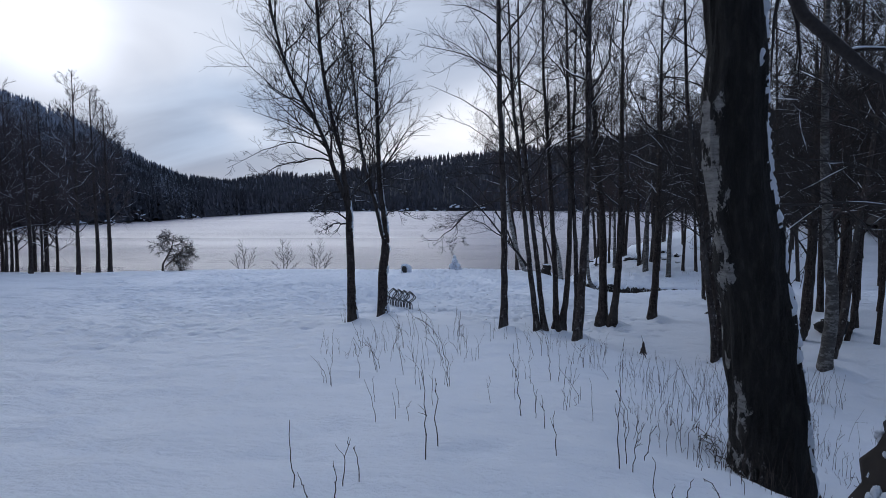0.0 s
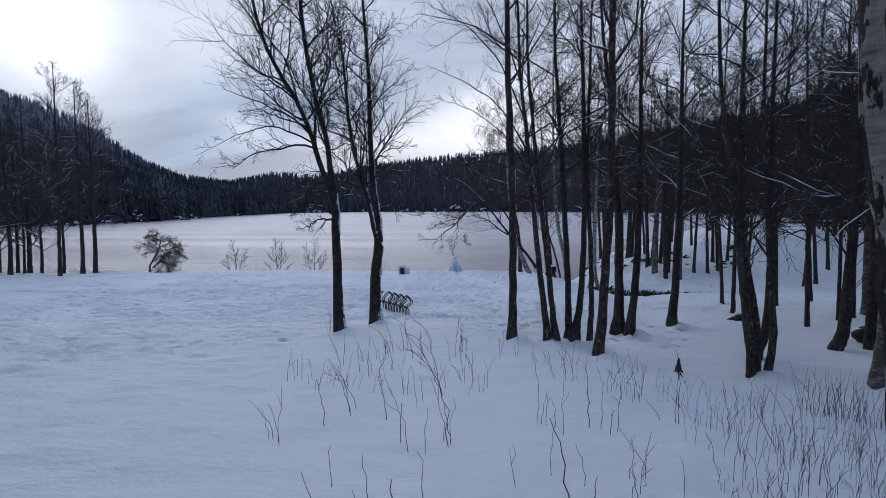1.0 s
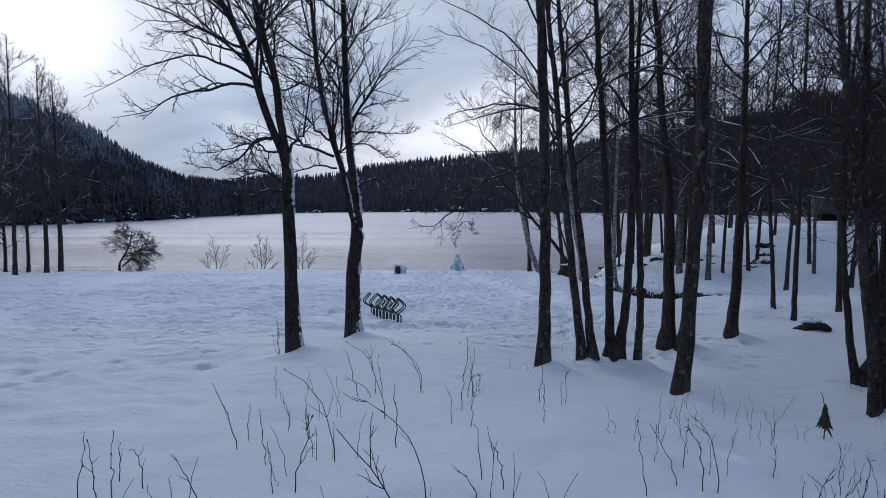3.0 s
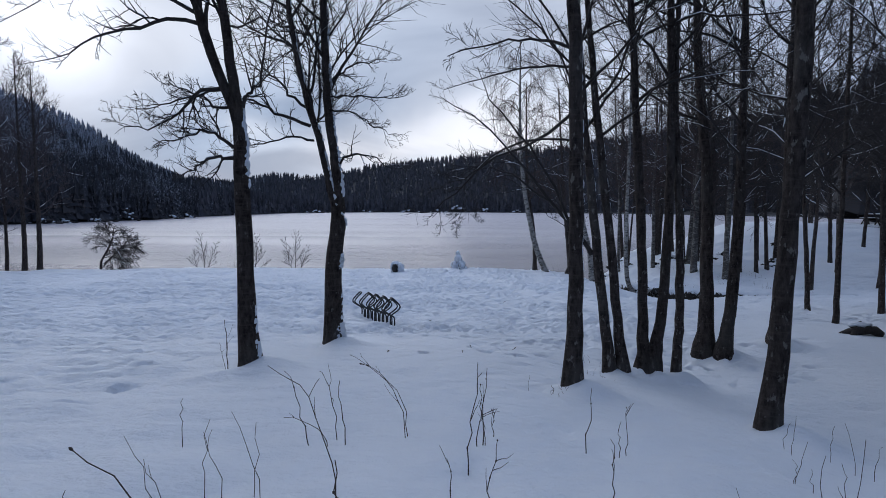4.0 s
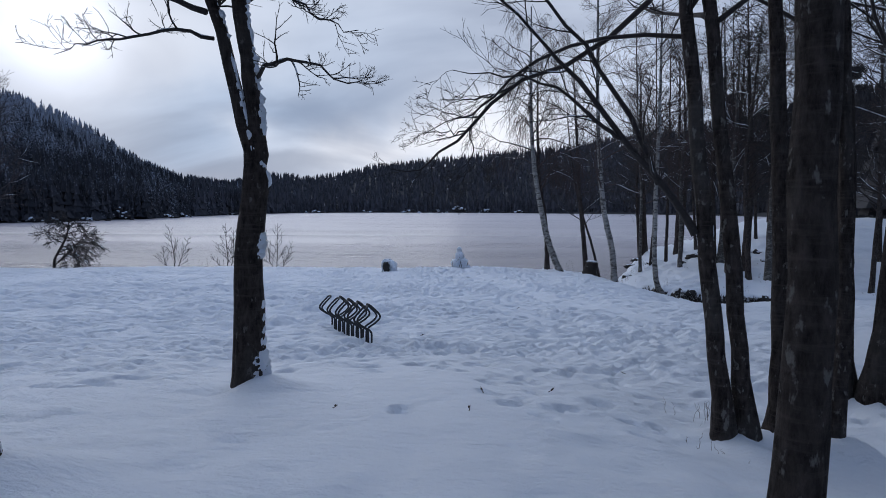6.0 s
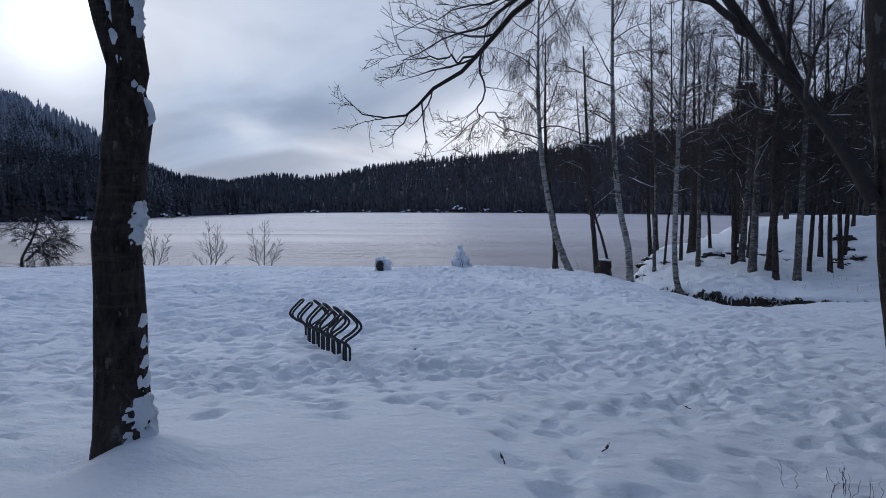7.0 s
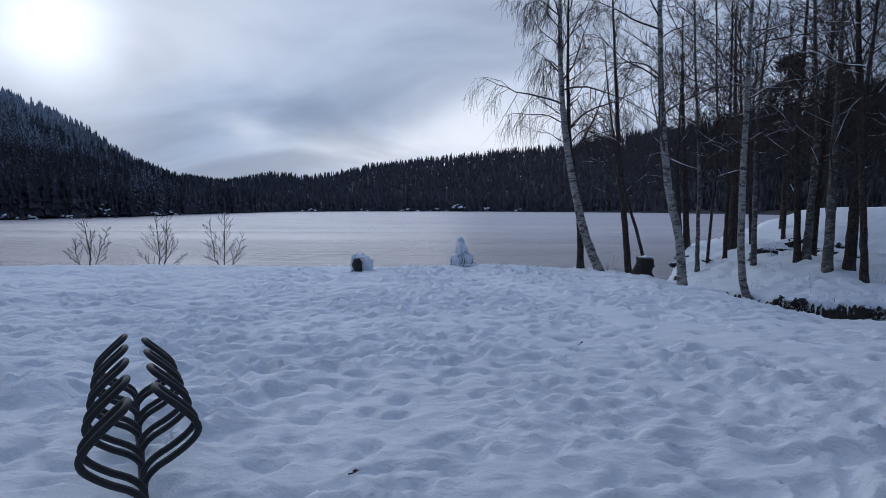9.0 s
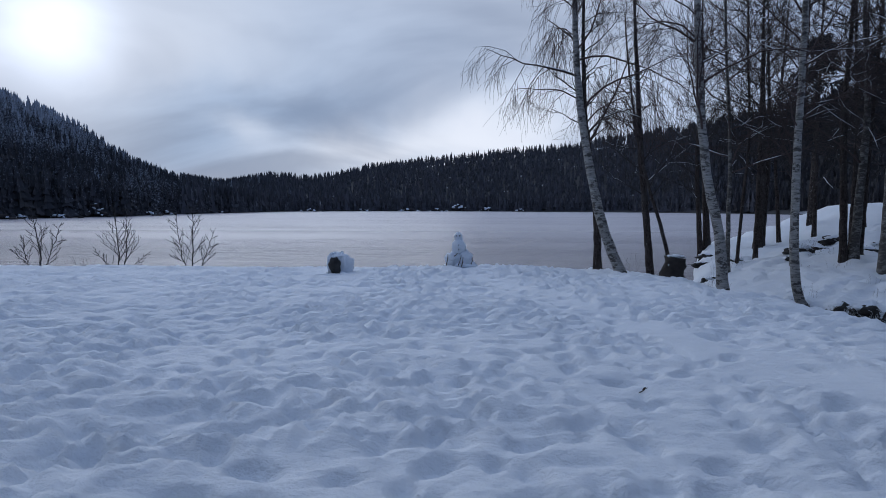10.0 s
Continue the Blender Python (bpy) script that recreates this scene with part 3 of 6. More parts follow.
def build_ground():
    xs = steps(((-16.0, -8.0, 0.15), (-8.0, -4.5, 0.09), (-4.5, 5.5, 0.048), (5.5, 13.0, 0.1), (13.0, 20.0, 0.25)), -1300, 1300, 1.18)
    ys = steps(((3.0, 16.0, 0.1), (16.0, 20.0, 0.06), (20.0, 32.0, 0.044), (32.0, 40.5, 0.09), (40.5, 52.0, 0.22)), -90, 1300, 1.14)
    X, Y = np.meshgrid(xs, ys)
    Z = trample(X, Y, ground_height(X, Y))
    nx, ny = len(xs), len(ys)
    verts = np.stack([X, Y, Z], -1).reshape(-1, 3)
    i, j = np.meshgrid(np.arange(nx - 1), np.arange(ny - 1))
    o = (j * nx + i).ravel()
    faces = np.stack([o, o + 1, o + nx + 1, o + nx], 1)
    ob = mesh_object("ground", verts, faces.tolist(), [SNOW, EARTH, FLOOR])
    c = creek_distance(X[:-1, :-1], Y[:-1, :-1])
    idx = np.where((c < 1.25) & (X[:-1, :-1] > 7.9) & (X[:-1, :-1] < 17.0) & (Y[:-1, :-1] < 39.5), 1, 0)
    idx = np.where((Y[:-1, :-1] > 66) | (np.abs(X[:-1, :-1]) > 75), 2, idx)
    ob.data.polygons.foreach_set("material_index", idx.ravel().astype(np.int32))
    return tagged(ob, "snow-covered lakeside meadow, trampled with footprints, sloping to the shore", "snow", kind="structure")


build_ground()
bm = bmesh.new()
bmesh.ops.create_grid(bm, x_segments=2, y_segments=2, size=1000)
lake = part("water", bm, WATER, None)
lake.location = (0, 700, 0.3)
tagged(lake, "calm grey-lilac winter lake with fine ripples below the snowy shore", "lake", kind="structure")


# ---- far woods ----
def woods(name, count, u0, u1, mat, label, seed, near_bias, tall, tall_detail=False):
    """A wooded hillside as one mass of small conifers."""
    rng = np.random.default_rng(seed)
    u = rng.uniform(u0, u1, count)
    s, r = np.interp(u, SHORE_U, SHORE_D), np.interp(u, RIDGE_U, RIDGE_D)
    t = rng.random(count) ** near_bias
    d = s + 2 + (r * 1.02 - s) * t
    edge = rng.random(count) < 0.16
    d = np.where(edge, s + rng.uniform(0.6, 9.0, count), d)
    x, y = u * d, 15 + d
    z = hill_height(x, y)
    sides = 8
    V, F, n = [], [], 0
    ang = np.arange(sides) * 2 * math.pi / sides
    deep = np.where(np.arange(sides) % 2, 0.5, 1.0)
    for k in range(count):
        H = tall * rng.uniform(0.5, 1.3)
        W = H * rng.uniform(0.13, 0.22)
        tiers = 6 if tall_detail else 4
        lean = rng.normal(0, 0.015, 2) * H
        for q in range(tiers):
            b = 0.06 + 0.84 * q / tiers + rng.uniform(-0.02, 0.02)
            top = min(1.0, b + 1.55 / (tiers + 1))
            rad = W * (1 - b) ** 0.85 * deep * (1 + 0.6 * (rng.random(sides) - 0.5))
            a = ang + rng.random() * 6
            V.append(np.stack([x[k] + lean[0] * b + rad * np.cos(a), y[k] + lean[1] * b + rad * np.sin(a), z[k] + H * (b + 0.09 * (rng.random(sides) - 0.6))], 1))
            V.append([[x[k] + lean[0] * top, y[k] + lean[1] * top, z[k] + H * top]])
            F += [(n + i, n + (i + 1) % sides, n + sides) for i in range(sides)]
            n += sides + 1
    ob = mesh_object(name, np.concatenate(V), F, mat, False)
    return tagged(ob, label, "forest", kind="stuff")


woods("spruce_forest", 5200, -1.05, -0.3, SPRUCE, "dark spruce forest dusted with snow on a steep hillside", 21, 0.8, 9.0, True)
woods("pine_forest", 7600, -0.42, 0.52, PINE, "distant dark conifer forest along the far lake shore", 22, 0.8, 9.0)
woods("conifer_forest", 4200, 0.40, 1.05, PINE_DEEP, "dark conifer forest on the hillside beyond the lake", 23, 0.8, 9.0)


# ---- bare trees ----
def arc(start, direction, length, n, rng, rise=0.25, wander=0.12):
    p, d = np.array(start, float), np.array(direction, float)
    pts = [p.copy()]
    step = length / (n - 1)
    for _ in range(n - 1):
        d = d + rng.normal(0, wander, 3) + np.array((0, 0, rise / n))
        d /= np.linalg.norm(d)
        p = p + d * step
        pts.append(p.copy())
    return np.array(pts)


def side_way(along, rng, spread, prefer=None):
    """A direction that leaves its stem at the given angle."""
    a = np.array(along) / (np.linalg.norm(along) + 1e-9)
    q = rng.normal(0, 1, 3)
    if prefer is not None:
        q = q + np.array(prefer) * 1.6
    q -= a * q.dot(a)
    q /= np.linalg.norm(q) + 1e-9
    return a * math.cos(spread) + q * math.sin(spread)


def bark_snow(tubes, p, r, rng, z0, z1, angle, width, thick):
    """Snow plastered on a trunk: a ragged sheet, thick in the middle, that breaks up into crumbs at its edges."""
    rm = float(np.interp((z0 + z1) / 2, p[:, 2], r))
    cell = 0.019 if thick > 0.024 else 0.032
    nz, na = max(6, int((z1 - z0 + 0.1) / cell)), max(6, int(2.4 * width * rm / cell))
    zs, qs = np.linspace(z0 - 0.05, z1 + 0.05, nz)[:, None], np.linspace(-1.2, 1.2, na)[None]
    a = angle + width * qs + 0 * zs
    cx, cy, rad = (np.interp(zs, p[:, 2], c) for c in (p[:, 0], p[:, 1], r))
    u, v = a * rm + rng.uniform(0, 50), zs + rng.uniform(0, 50) + 0 * qs
    body = 1.25 - qs ** 2 - (2 * (zs - z0) / (z1 - z0) - 1) ** 4 * 0.9
    h = body * 0.75 - 0.5 + 0.75 * value_noise(u * 22, v * 16, 51) + 0.45 * value_noise(u * 55, v * 48, 52)
    lift = np.where(h > 0, thick * np.minimum(h, 1.0) ** 0.6, -0.006) - 0.002
    V = np.stack([cx + (rad + lift) * np.cos(a), cy + (rad + lift) * np.sin(a), zs + 0 * a], -1)
    o = tubes.n
    tubes.v.append(V.reshape(-1, 3))
    for i in range(nz - 1):
        for j in range(na - 1):
            if h[i:i + 2, j:j + 2].max() > 0:
                k = o + i * na + j
                tubes.f.append((k, k + 1, k + na + 1, k + na))
    tubes.n += nz * na


def bare_tree(name, place, stems, label, category="tree", bark=None, twig=None, seed=1, limbs=14, limb_from=0.35, limb_len=0.32,
              branches=7, twigs=4, droop=0.25, spread=1.0, snow=0.3, extra=(), pads=(), sides=14, flare=1.2, stout=1.0, group="", trunk_snow=0.0, fine=1.19, edge_snow=None, cone=False, snow_side=-0.2, snow_wide=1.0, weep=False):
    """stems: lists of (dx, dy, dz, radius) from the base; extra: limbs drawn the same way."""
    rng = np.random.default_rng(seed)
    bark, twig = bark or ALDER, twig or TWIG
    edge_snow = fine < 1.2 if edge_snow is None else edge_snow
    tree = thing(name, place, label, category, group)
    trunk, crown, white = Tubes(), Tubes(), Tubes()
    nsnow = 0

    def lay_snow(p, r):
        nonlocal nsnow
        k = len(p)
        i = 0
        while i < k - 2:
            j = min(k - 1, i + rng.integers(2, 5))
            flat = abs(p[j, 2] - p[i, 2]) / (np.linalg.norm(p[j] - p[i]) + 1e-9)
            if rng.random() < snow * (1.25 - flat):
                seg = p[i:j + 1] + np.array((0, 0, 1)) * r[i:j + 1, None] * 0.75
                rr = r[i:j + 1] * 0.7 + (0.005 if fine > 2.2 else 0.0)
                rr[0] *= 0.3
                rr[-1] *= 0.3
                white.add(seg, rr, 5, 0.3, rng)
                nsnow += 1
            i = j

    def bushy(p, r, level, length, deep=False):
        """Branches along a limb, and twigs along those."""
        k = len(p)
        count = branches if level == 1 else twigs
        for c in range(count):
            f = (0.22 if level == 1 else 0.15) + 0.78 * (c + rng.random()) / count
            i = min(k - 2, int(f * (k - 1)))
            q = p[i] + (p[i + 1] - p[i]) * (f * (k - 1) - i)
            way = side_way(p[i + 1] - p[i], rng, rng.uniform(0.5, 1.05), (0, 0, -0.9 if weep else 0.15))
            ln = length * (0.55 if level == 1 else 0.5) * (1.1 - 0.6 * f) * rng.uniform(0.7, 1.4)
            r0 = max(0.0028 * fine, r[i] * (0.55 if fine > 1.2 else min(0.8, 0.45 * stout)))
            n = (4 if fine > 1.2 else 5) if level == 1 else (2 if fine > 1.2 else 3)
            if weep and level == 2:
                n, ln = 4, ln * 1.5
            if deep:
                n = 8 if level == 1 else 5
            b = arc(q, way, ln, n, rng, -1.6 if weep else droop, 0.17 if fine > 1.2 else 0.15 if deep else 0.16)
            rb = np.linspace(r0, 0.0022 * fine, n)
            crown.add(b, rb, 3)
            if level == 1:
                if r0 > 0.006:
                    lay_snow(b, rb)
                bushy(b, rb, 2, ln, deep)
            elif deep:
                for j in range(1, n - 1):
                    crown.add(arc(b[j], side_way(b[j + 1] - b[j], rng, 0.9), rng.uniform(0.02, 0.07), 2, rng, 0.2, 0.2), np.linspace(0.0017, 0.0012, 2) * fine, 3)

    for si, st in enumerate(stems):
        st = np.array(st, float)
        n = 26
        pr = np.concatenate([smooth_path(st[:, :3], n), smooth_path(np.repeat(st[:, 3:], 3, 1), n)[:, :1]], 1)
        p, r = pr[:, :3].copy(), pr[:, 3].copy()
        p[1:-1] += rng.normal(0, 0.006, (n - 2, 3)) * np.array((1, 1, 0))
        if p[0, 2] < 0.1:
            r *= 1 + (flare - 1) * np.exp(-np.maximum(p[:, 2], 0) / 0.26)
            foot = p[:1] + np.array((0, 0, -0.25))
            p, r = np.vstack([foot, p]), np.concatenate([[r[0] * 1.2], r])
        trunk.add(p, r, sides, 0.14, rng)
        total = np.linalg.norm(p[-1] - p[0])
        for c in range(limbs):
            f = limb_from + (0.97 - limb_from) * (c + rng.random()) / limbs
            i = int(np.clip(np.searchsorted(p[:, 2], f * p[-1, 2]) - 1, 1, len(p) - 2))
            u = np.clip((f * p[-1, 2] - p[i, 2]) / (p[i + 1, 2] - p[i, 2] + 1e-6), 0, 1)
            foot = p[i] + (p[i + 1] - p[i]) * u
            way = side_way(p[i + 1] - p[i], rng, spread * rng.uniform(0.7, 1.2))
            ln = total * limb_len * (1.25 - 1.0 * f if cone else 1.15 - 0.75 * f) * rng.uniform(0.6, 1.3)
            m = 9
            b = arc(foot, way, ln, m, rng, droop * 1.6, 0.15)
            rb = np.linspace(max(0.008, min(r[i] * 0.5, (0.008 + ln * 0.0085) * (1 if fine > 1.2 else 0.8 * stout))), 0.004 * fine, m)
            crown.add(b, rb, 5)
            lay_snow(b, rb)
            bushy(b, rb, 1, ln)
        if edge_snow and p[0, 2] < 0.1:
            z = 0.05
            while z < 5.0:
                ln = rng.uniform(0.2, 0.7)
                bark_snow(white, p, r, rng, z, z + ln, 0.12, rng.uniform(0.10, 0.2), rng.uniform(0.012, 0.022))
                nsnow += 1
                z += ln * rng.uniform(0.9, 1.4)
        for z0, z1, a, w, k in pads if si == 0 else ():
            bark_snow(white, p, r, rng, z0, z1, a, w, k)
            nsnow += 1
        if trunk_snow:
            low, high = max(0.05 if not pads else 2.3, p[1, 2]), min(p[-1, 2], 6.5)
            z = low
            while z < high:
                ln = rng.uniform(0.08, 0.55)
                if rng.random() < trunk_snow:
                    bark_snow(white, p, r, rng, z, z + ln, snow_side + rng.normal(0, 0.15), snow_wide * rng.uniform(0.25, 0.6), rng.uniform(0.02, 0.05))
                    nsnow += 1
                z += ln * rng.uniform(0.6, 1.1)
    for ex in extra:
        ex = np.array(ex, float)
        n = 14
        p, r = smooth_path(ex[:, :3], n), np.linspace(ex[0, 3], ex[-1, 3], n) * (0.75 if len(extra) > 2 else 1.0)
        p[1:] += rng.normal(0, 0.015, (n - 1, 3))
        crown.add(p, r, 6)
        lay_snow(p, r)
        bushy(p, r, 1, min(1.3, np.linalg.norm(p[-1] - p[0]) * 0.75), fine < 1.2)
    trunk.mesh("trunk", bark, tree)
    tagged(crown.mesh("crown", twig, tree, "bare leafless branches and twigs"), kind="stuff")
    if nsnow:
        tagged(white.mesh("snow", SNOW, tree, "snow clinging to bark and branches"), kind="stuff")
    return tree


def stem(points, r0, r1):
    """Adds tapering radii and small depth to (dx, dz) points."""
    k = len(points)
    top = max(p[-1] for p in points)
    return [(p[0], p[1] if len(p) > 2 else 0.0, p[-1], r0 + (r1 - r0) * min(1, p[-1] / top)) for p in points]


def thinned(points, r0, r1, above, factor):
    """A stem that has given off a strong limb and goes on thinner above it."""
    return [(x, y, z, r * (factor if z > above else 1.0)) for x, y, z, r in stem(points, r0, r1)]


LABEL_ALDER = "bare dark-barked alder tree with snow on its branches, standing in snow"
bare_tree("alder_tree", at(-2.21, 14.8), [thinned([(0, 0), (-0.03, 0.65), (-0.04, 1.2), (-0.055, 2.0), (-0.06, 2.55), (-0.13, 2.9), (-0.27, 3.25), (-0.42, 3.68), (-0.54, 4.12), (-0.73, 0.05, 4.56), (-0.95, 0.1, 5.0), (-1.23, 0.15, 5.42), (-1.6, 0.2, 6.2), (-1.95, 0.3, 7.6), (-2.2, 0.3, 9.4)], 0.105, 0.02, 2.85, 0.75),
          stem([(-0.06, 2.5), (-0.08, 2.9), (-0.14, 3.25), (-0.19, 3.75), (-0.26, -0.05, 4.19), (-0.36, -0.1, 4.56), (-0.44, -0.15, 5.0), (-0.5, -0.2, 5.35), (-0.62, -0.2, 6.0), (-0.75, -0.2, 7.6), (-0.8, -0.2, 9.6)], 0.076, 0.02)],
          "bare two-stemmed alder with snow stuck along its dark trunk", seed=5, limbs=26, limb_from=0.38, snow=0.5, trunk_snow=0.5, branches=11, twigs=5, spread=0.85, droop=0.2, fine=1.1, stout=1.5, flare=1.35,
          pads=((0.0, 0.25, -0.1, 0.5, 0.025), (0.32, 0.5, 0.0, 0.4, 0.02), (0.52, 0.66, 0.0, 0.3, 0.015), (2.0, 2.12, 0.2, 0.5, 0.03), (2.12, 2.45, -0.1, 0.6, 0.04), (2.42, 2.62, 0, 0.45, 0.03), (2.64, 2.95, -0.1, 0.6, 0.04)),
          extra=[[(-0.1, 0, 2.47, 0.034), (-0.21, -0.02, 2.53, 0.03), (-0.36, -0.05, 2.63, 0.026), (-0.54, -0.1, 2.62, 0.02), (-0.73, -0.15, 2.56, 0.014), (-0.95, -0.2, 2.46, 0.006)], [(-0.1, 0, 2.37, 0.034), (-0.29, 0.03, 2.36, 0.028), (-0.48, 0.05, 2.34, 0.022), (-0.63, 0.05, 2.23, 0.015), (-0.85, 0.1, 2.12, 0.006)],
                 [(-0.22, 0, 3.15, 0.034), (-0.41, -0.05, 3.12, 0.03), (-0.57, -0.1, 3.01, 0.025), (-0.68, -0.1, 2.85, 0.021), (-0.87, -0.15, 2.72, 0.016), (-1.14, -0.15, 2.67, 0.011), (-1.4, -0.2, 2.66, 0.005)], [(-0.16, 0, 2.97, 0.028), (-0.35, 0.1, 2.96, 0.023), (-0.53, 0.15, 3.06, 0.019), (-0.75, 0.2, 3.15, 0.013), (-1.04, 0.2, 3.24, 0.006)],
                 [(-0.09, 0, 2.95, 0.035), (0.03, -0.05, 3.03, 0.032), (0.12, -0.1, 3.1, 0.03), (0.21, -0.1, 3.25, 0.028), (0.35, -0.15, 3.9, 0.02), (0.55, -0.2, 5.2, 0.008)], [(-0.46, 0.05, 3.85, 0.036), (-0.82, 0.1, 3.93, 0.03), (-1.27, 0.15, 3.86, 0.022), (-1.8, 0.2, 3.78, 0.016), (-2.18, 0.2, 3.55, 0.01), (-2.78, 0.25, 3.45, 0.004)],
                 [(-0.24, 0, 3.12, 0.022), (-0.61, 0.1, 3.08, 0.018), (-0.99, 0.15, 2.97, 0.012), (-1.37, 0.2, 2.92, 0.005)], [(-0.58, 0.0, 4.3, 0.024), (-1.11, -0.1, 4.45, 0.018), (-1.48, -0.15, 4.59, 0.012), (-1.85, -0.2, 4.63, 0.005)], [(-0.84, 0.05, 4.85, 0.03), (-1.31, 0, 5.2, 0.022), (-1.75, 0, 5.5, 0.014), (-2.2, 0, 5.75, 0.006)],
                 [(-0.5, 0, 3.95, 0.03), (-0.97, -0.05, 4.19, 0.024), (-1.41, -0.1, 4.3, 0.018), (-2.01, -0.15, 4.12, 0.011), (-2.92, -0.2, 3.71, 0.004)], [(-0.2, 0, 3.8, 0.02), (0.15, 0.2, 3.95, 0.014), (0.55, 0.4, 3.9, 0.006)]], limb_len=0.3, edge_snow=False)
bare_tree("alder_tree", at(-1.745, 17.72), [thinned([(-0.01, 0), (-0.02, 0.5), (-0.02, 0.9), (0.0, 1.3), (0.04, 1.65), (0.07, 1.95), (0.03, 2.15), (-0.06, 2.5), (-0.14, 2.9), (-0.25, 3.35), (-0.37, 3.7), (-0.46, 4.1), (-0.58, 4.6), (-0.68, 5.28), (-0.72, 5.84), (-0.85, 6.96), (-1.1, 8.2), (-1.3, 9.4)], 0.15, 0.02, 2.12, 0.55),
          stem([(0.06, 1.85), (0.1, 2.15), (0.07, 2.55), (0.03, 2.9), (-0.03, 3.3), (-0.08, 3.75), (-0.1, 4.2), (-0.12, 4.7), (-0.14, 5.5), (-0.15, 6.2), (-0.2, 7.0), (-0.3, 8.4), (-0.4, 9.8)], 0.1, 0.02), stem([(-0.26, 3.45), (-0.21, 3.85), (-0.22, 4.55), (-0.3, 5.4), (-0.35, 6.8)], 0.026, 0.01)],
          "bare fork-trunked alder with a snow pad in its crotch", seed=9, limbs=20, limb_from=0.38, snow=0.5, trunk_snow=0.5, branches=11, twigs=5, spread=0.85, droop=0.2, fine=1.1, stout=1.5, flare=1.2,
          pads=((-0.05, 0.28, -0.3, 0.8, 0.04), (0.3, 0.4, 0.0, 0.5, 0.02), (0.42, 0.5, 0.0, 0.4, 0.016), (0.53, 0.62, 0.05, 0.5, 0.018), (0.66, 0.74, 0.0, 0.4, 0.015), (1.15, 1.42, -0.2, 0.5, 0.05), (1.8, 2.1, 0.0, 0.4, 0.03), (2.0, 2.4, -0.4, 0.7, 0.06), (2.3, 2.75, -0.6, 0.5, 0.035), (2.7, 3.1, -0.6, 0.4, 0.025)),
          extra=[[(-0.37, 0, 3.46, 0.042), (-0.83, 0, 3.63, 0.032), (-1.24, 0, 3.83, 0.022), (-1.59, 0, 3.9, 0.014), (-2.1, 0, 3.85, 0.004)], [(-0.32, 0.05, 3.23, 0.026), (-0.66, -0.1, 3.28, 0.02), (-1.02, -0.2, 3.17, 0.014), (-1.32, -0.3, 3.11, 0.009), (-1.62, -0.3, 2.99, 0.004)],
                 [(-0.41, 0.05, 3.75, 0.036), (-0.71, 0.1, 3.95, 0.03), (-0.88, 0.15, 4.17, 0.024), (-1.11, 0.2, 4.34, 0.018), (-1.22, 0.2, 4.57, 0.013), (-1.4, 0.3, 5.3, 0.006)], [(-0.6, 0, 4.7, 0.03), (-1.1, 0, 4.9, 0.02), (-1.6, -0.1, 5.2, 0.013), (-2.1, -0.1, 5.7, 0.005)],
                 [(0.08, 0, 2.85, 0.032), (0.22, -0.05, 2.94, 0.028), (0.42, -0.1, 3.01, 0.024), (0.69, -0.15, 2.94, 0.017), (0.92, -0.2, 2.79, 0.011), (1.19, -0.25, 2.75, 0.004)], [(-0.07, -0.05, 3.9, 0.026), (0.28, -0.1, 3.92, 0.02), (0.81, -0.15, 3.89, 0.011), (1.13, -0.2, 3.88, 0.005)],
                 [(-0.06, -0.05, 4.12, 0.028), (0.17, 0.05, 4.35, 0.022), (0.52, 0.1, 4.49, 0.014), (0.87, 0.2, 4.58, 0.005)], [(-0.04, -0.05, 3.72, 0.022), (0.28, 0.1, 3.69, 0.016), (0.63, 0.2, 3.49, 0.01), (0.98, 0.3, 3.35, 0.005)]], limb_len=0.28, edge_snow=False)
bare_tree("alder_tree", at(1.39, 14.01), [stem([(0.02, 0), (0.03, 0.8), (0.02, 1.8), (0, 2.9), (-0.05, 4.0), (-0.09, 4.75), (-0.12, 5.45), (-0.15, 7.5), (-0.15, 11)], 0.082, 0.03)], "slim straight alder with grey mottled bark", bark=ALDER_PALE, seed=12, limbs=16, limb_from=0.42, limb_len=0.24, branches=9, twigs=6, flare=1.45,
          extra=[[(-0.02, 0, 3.4, 0.02), (-0.5, 0.2, 3.55, 0.013), (-1.3, 0.3, 3.4, 0.005)]])
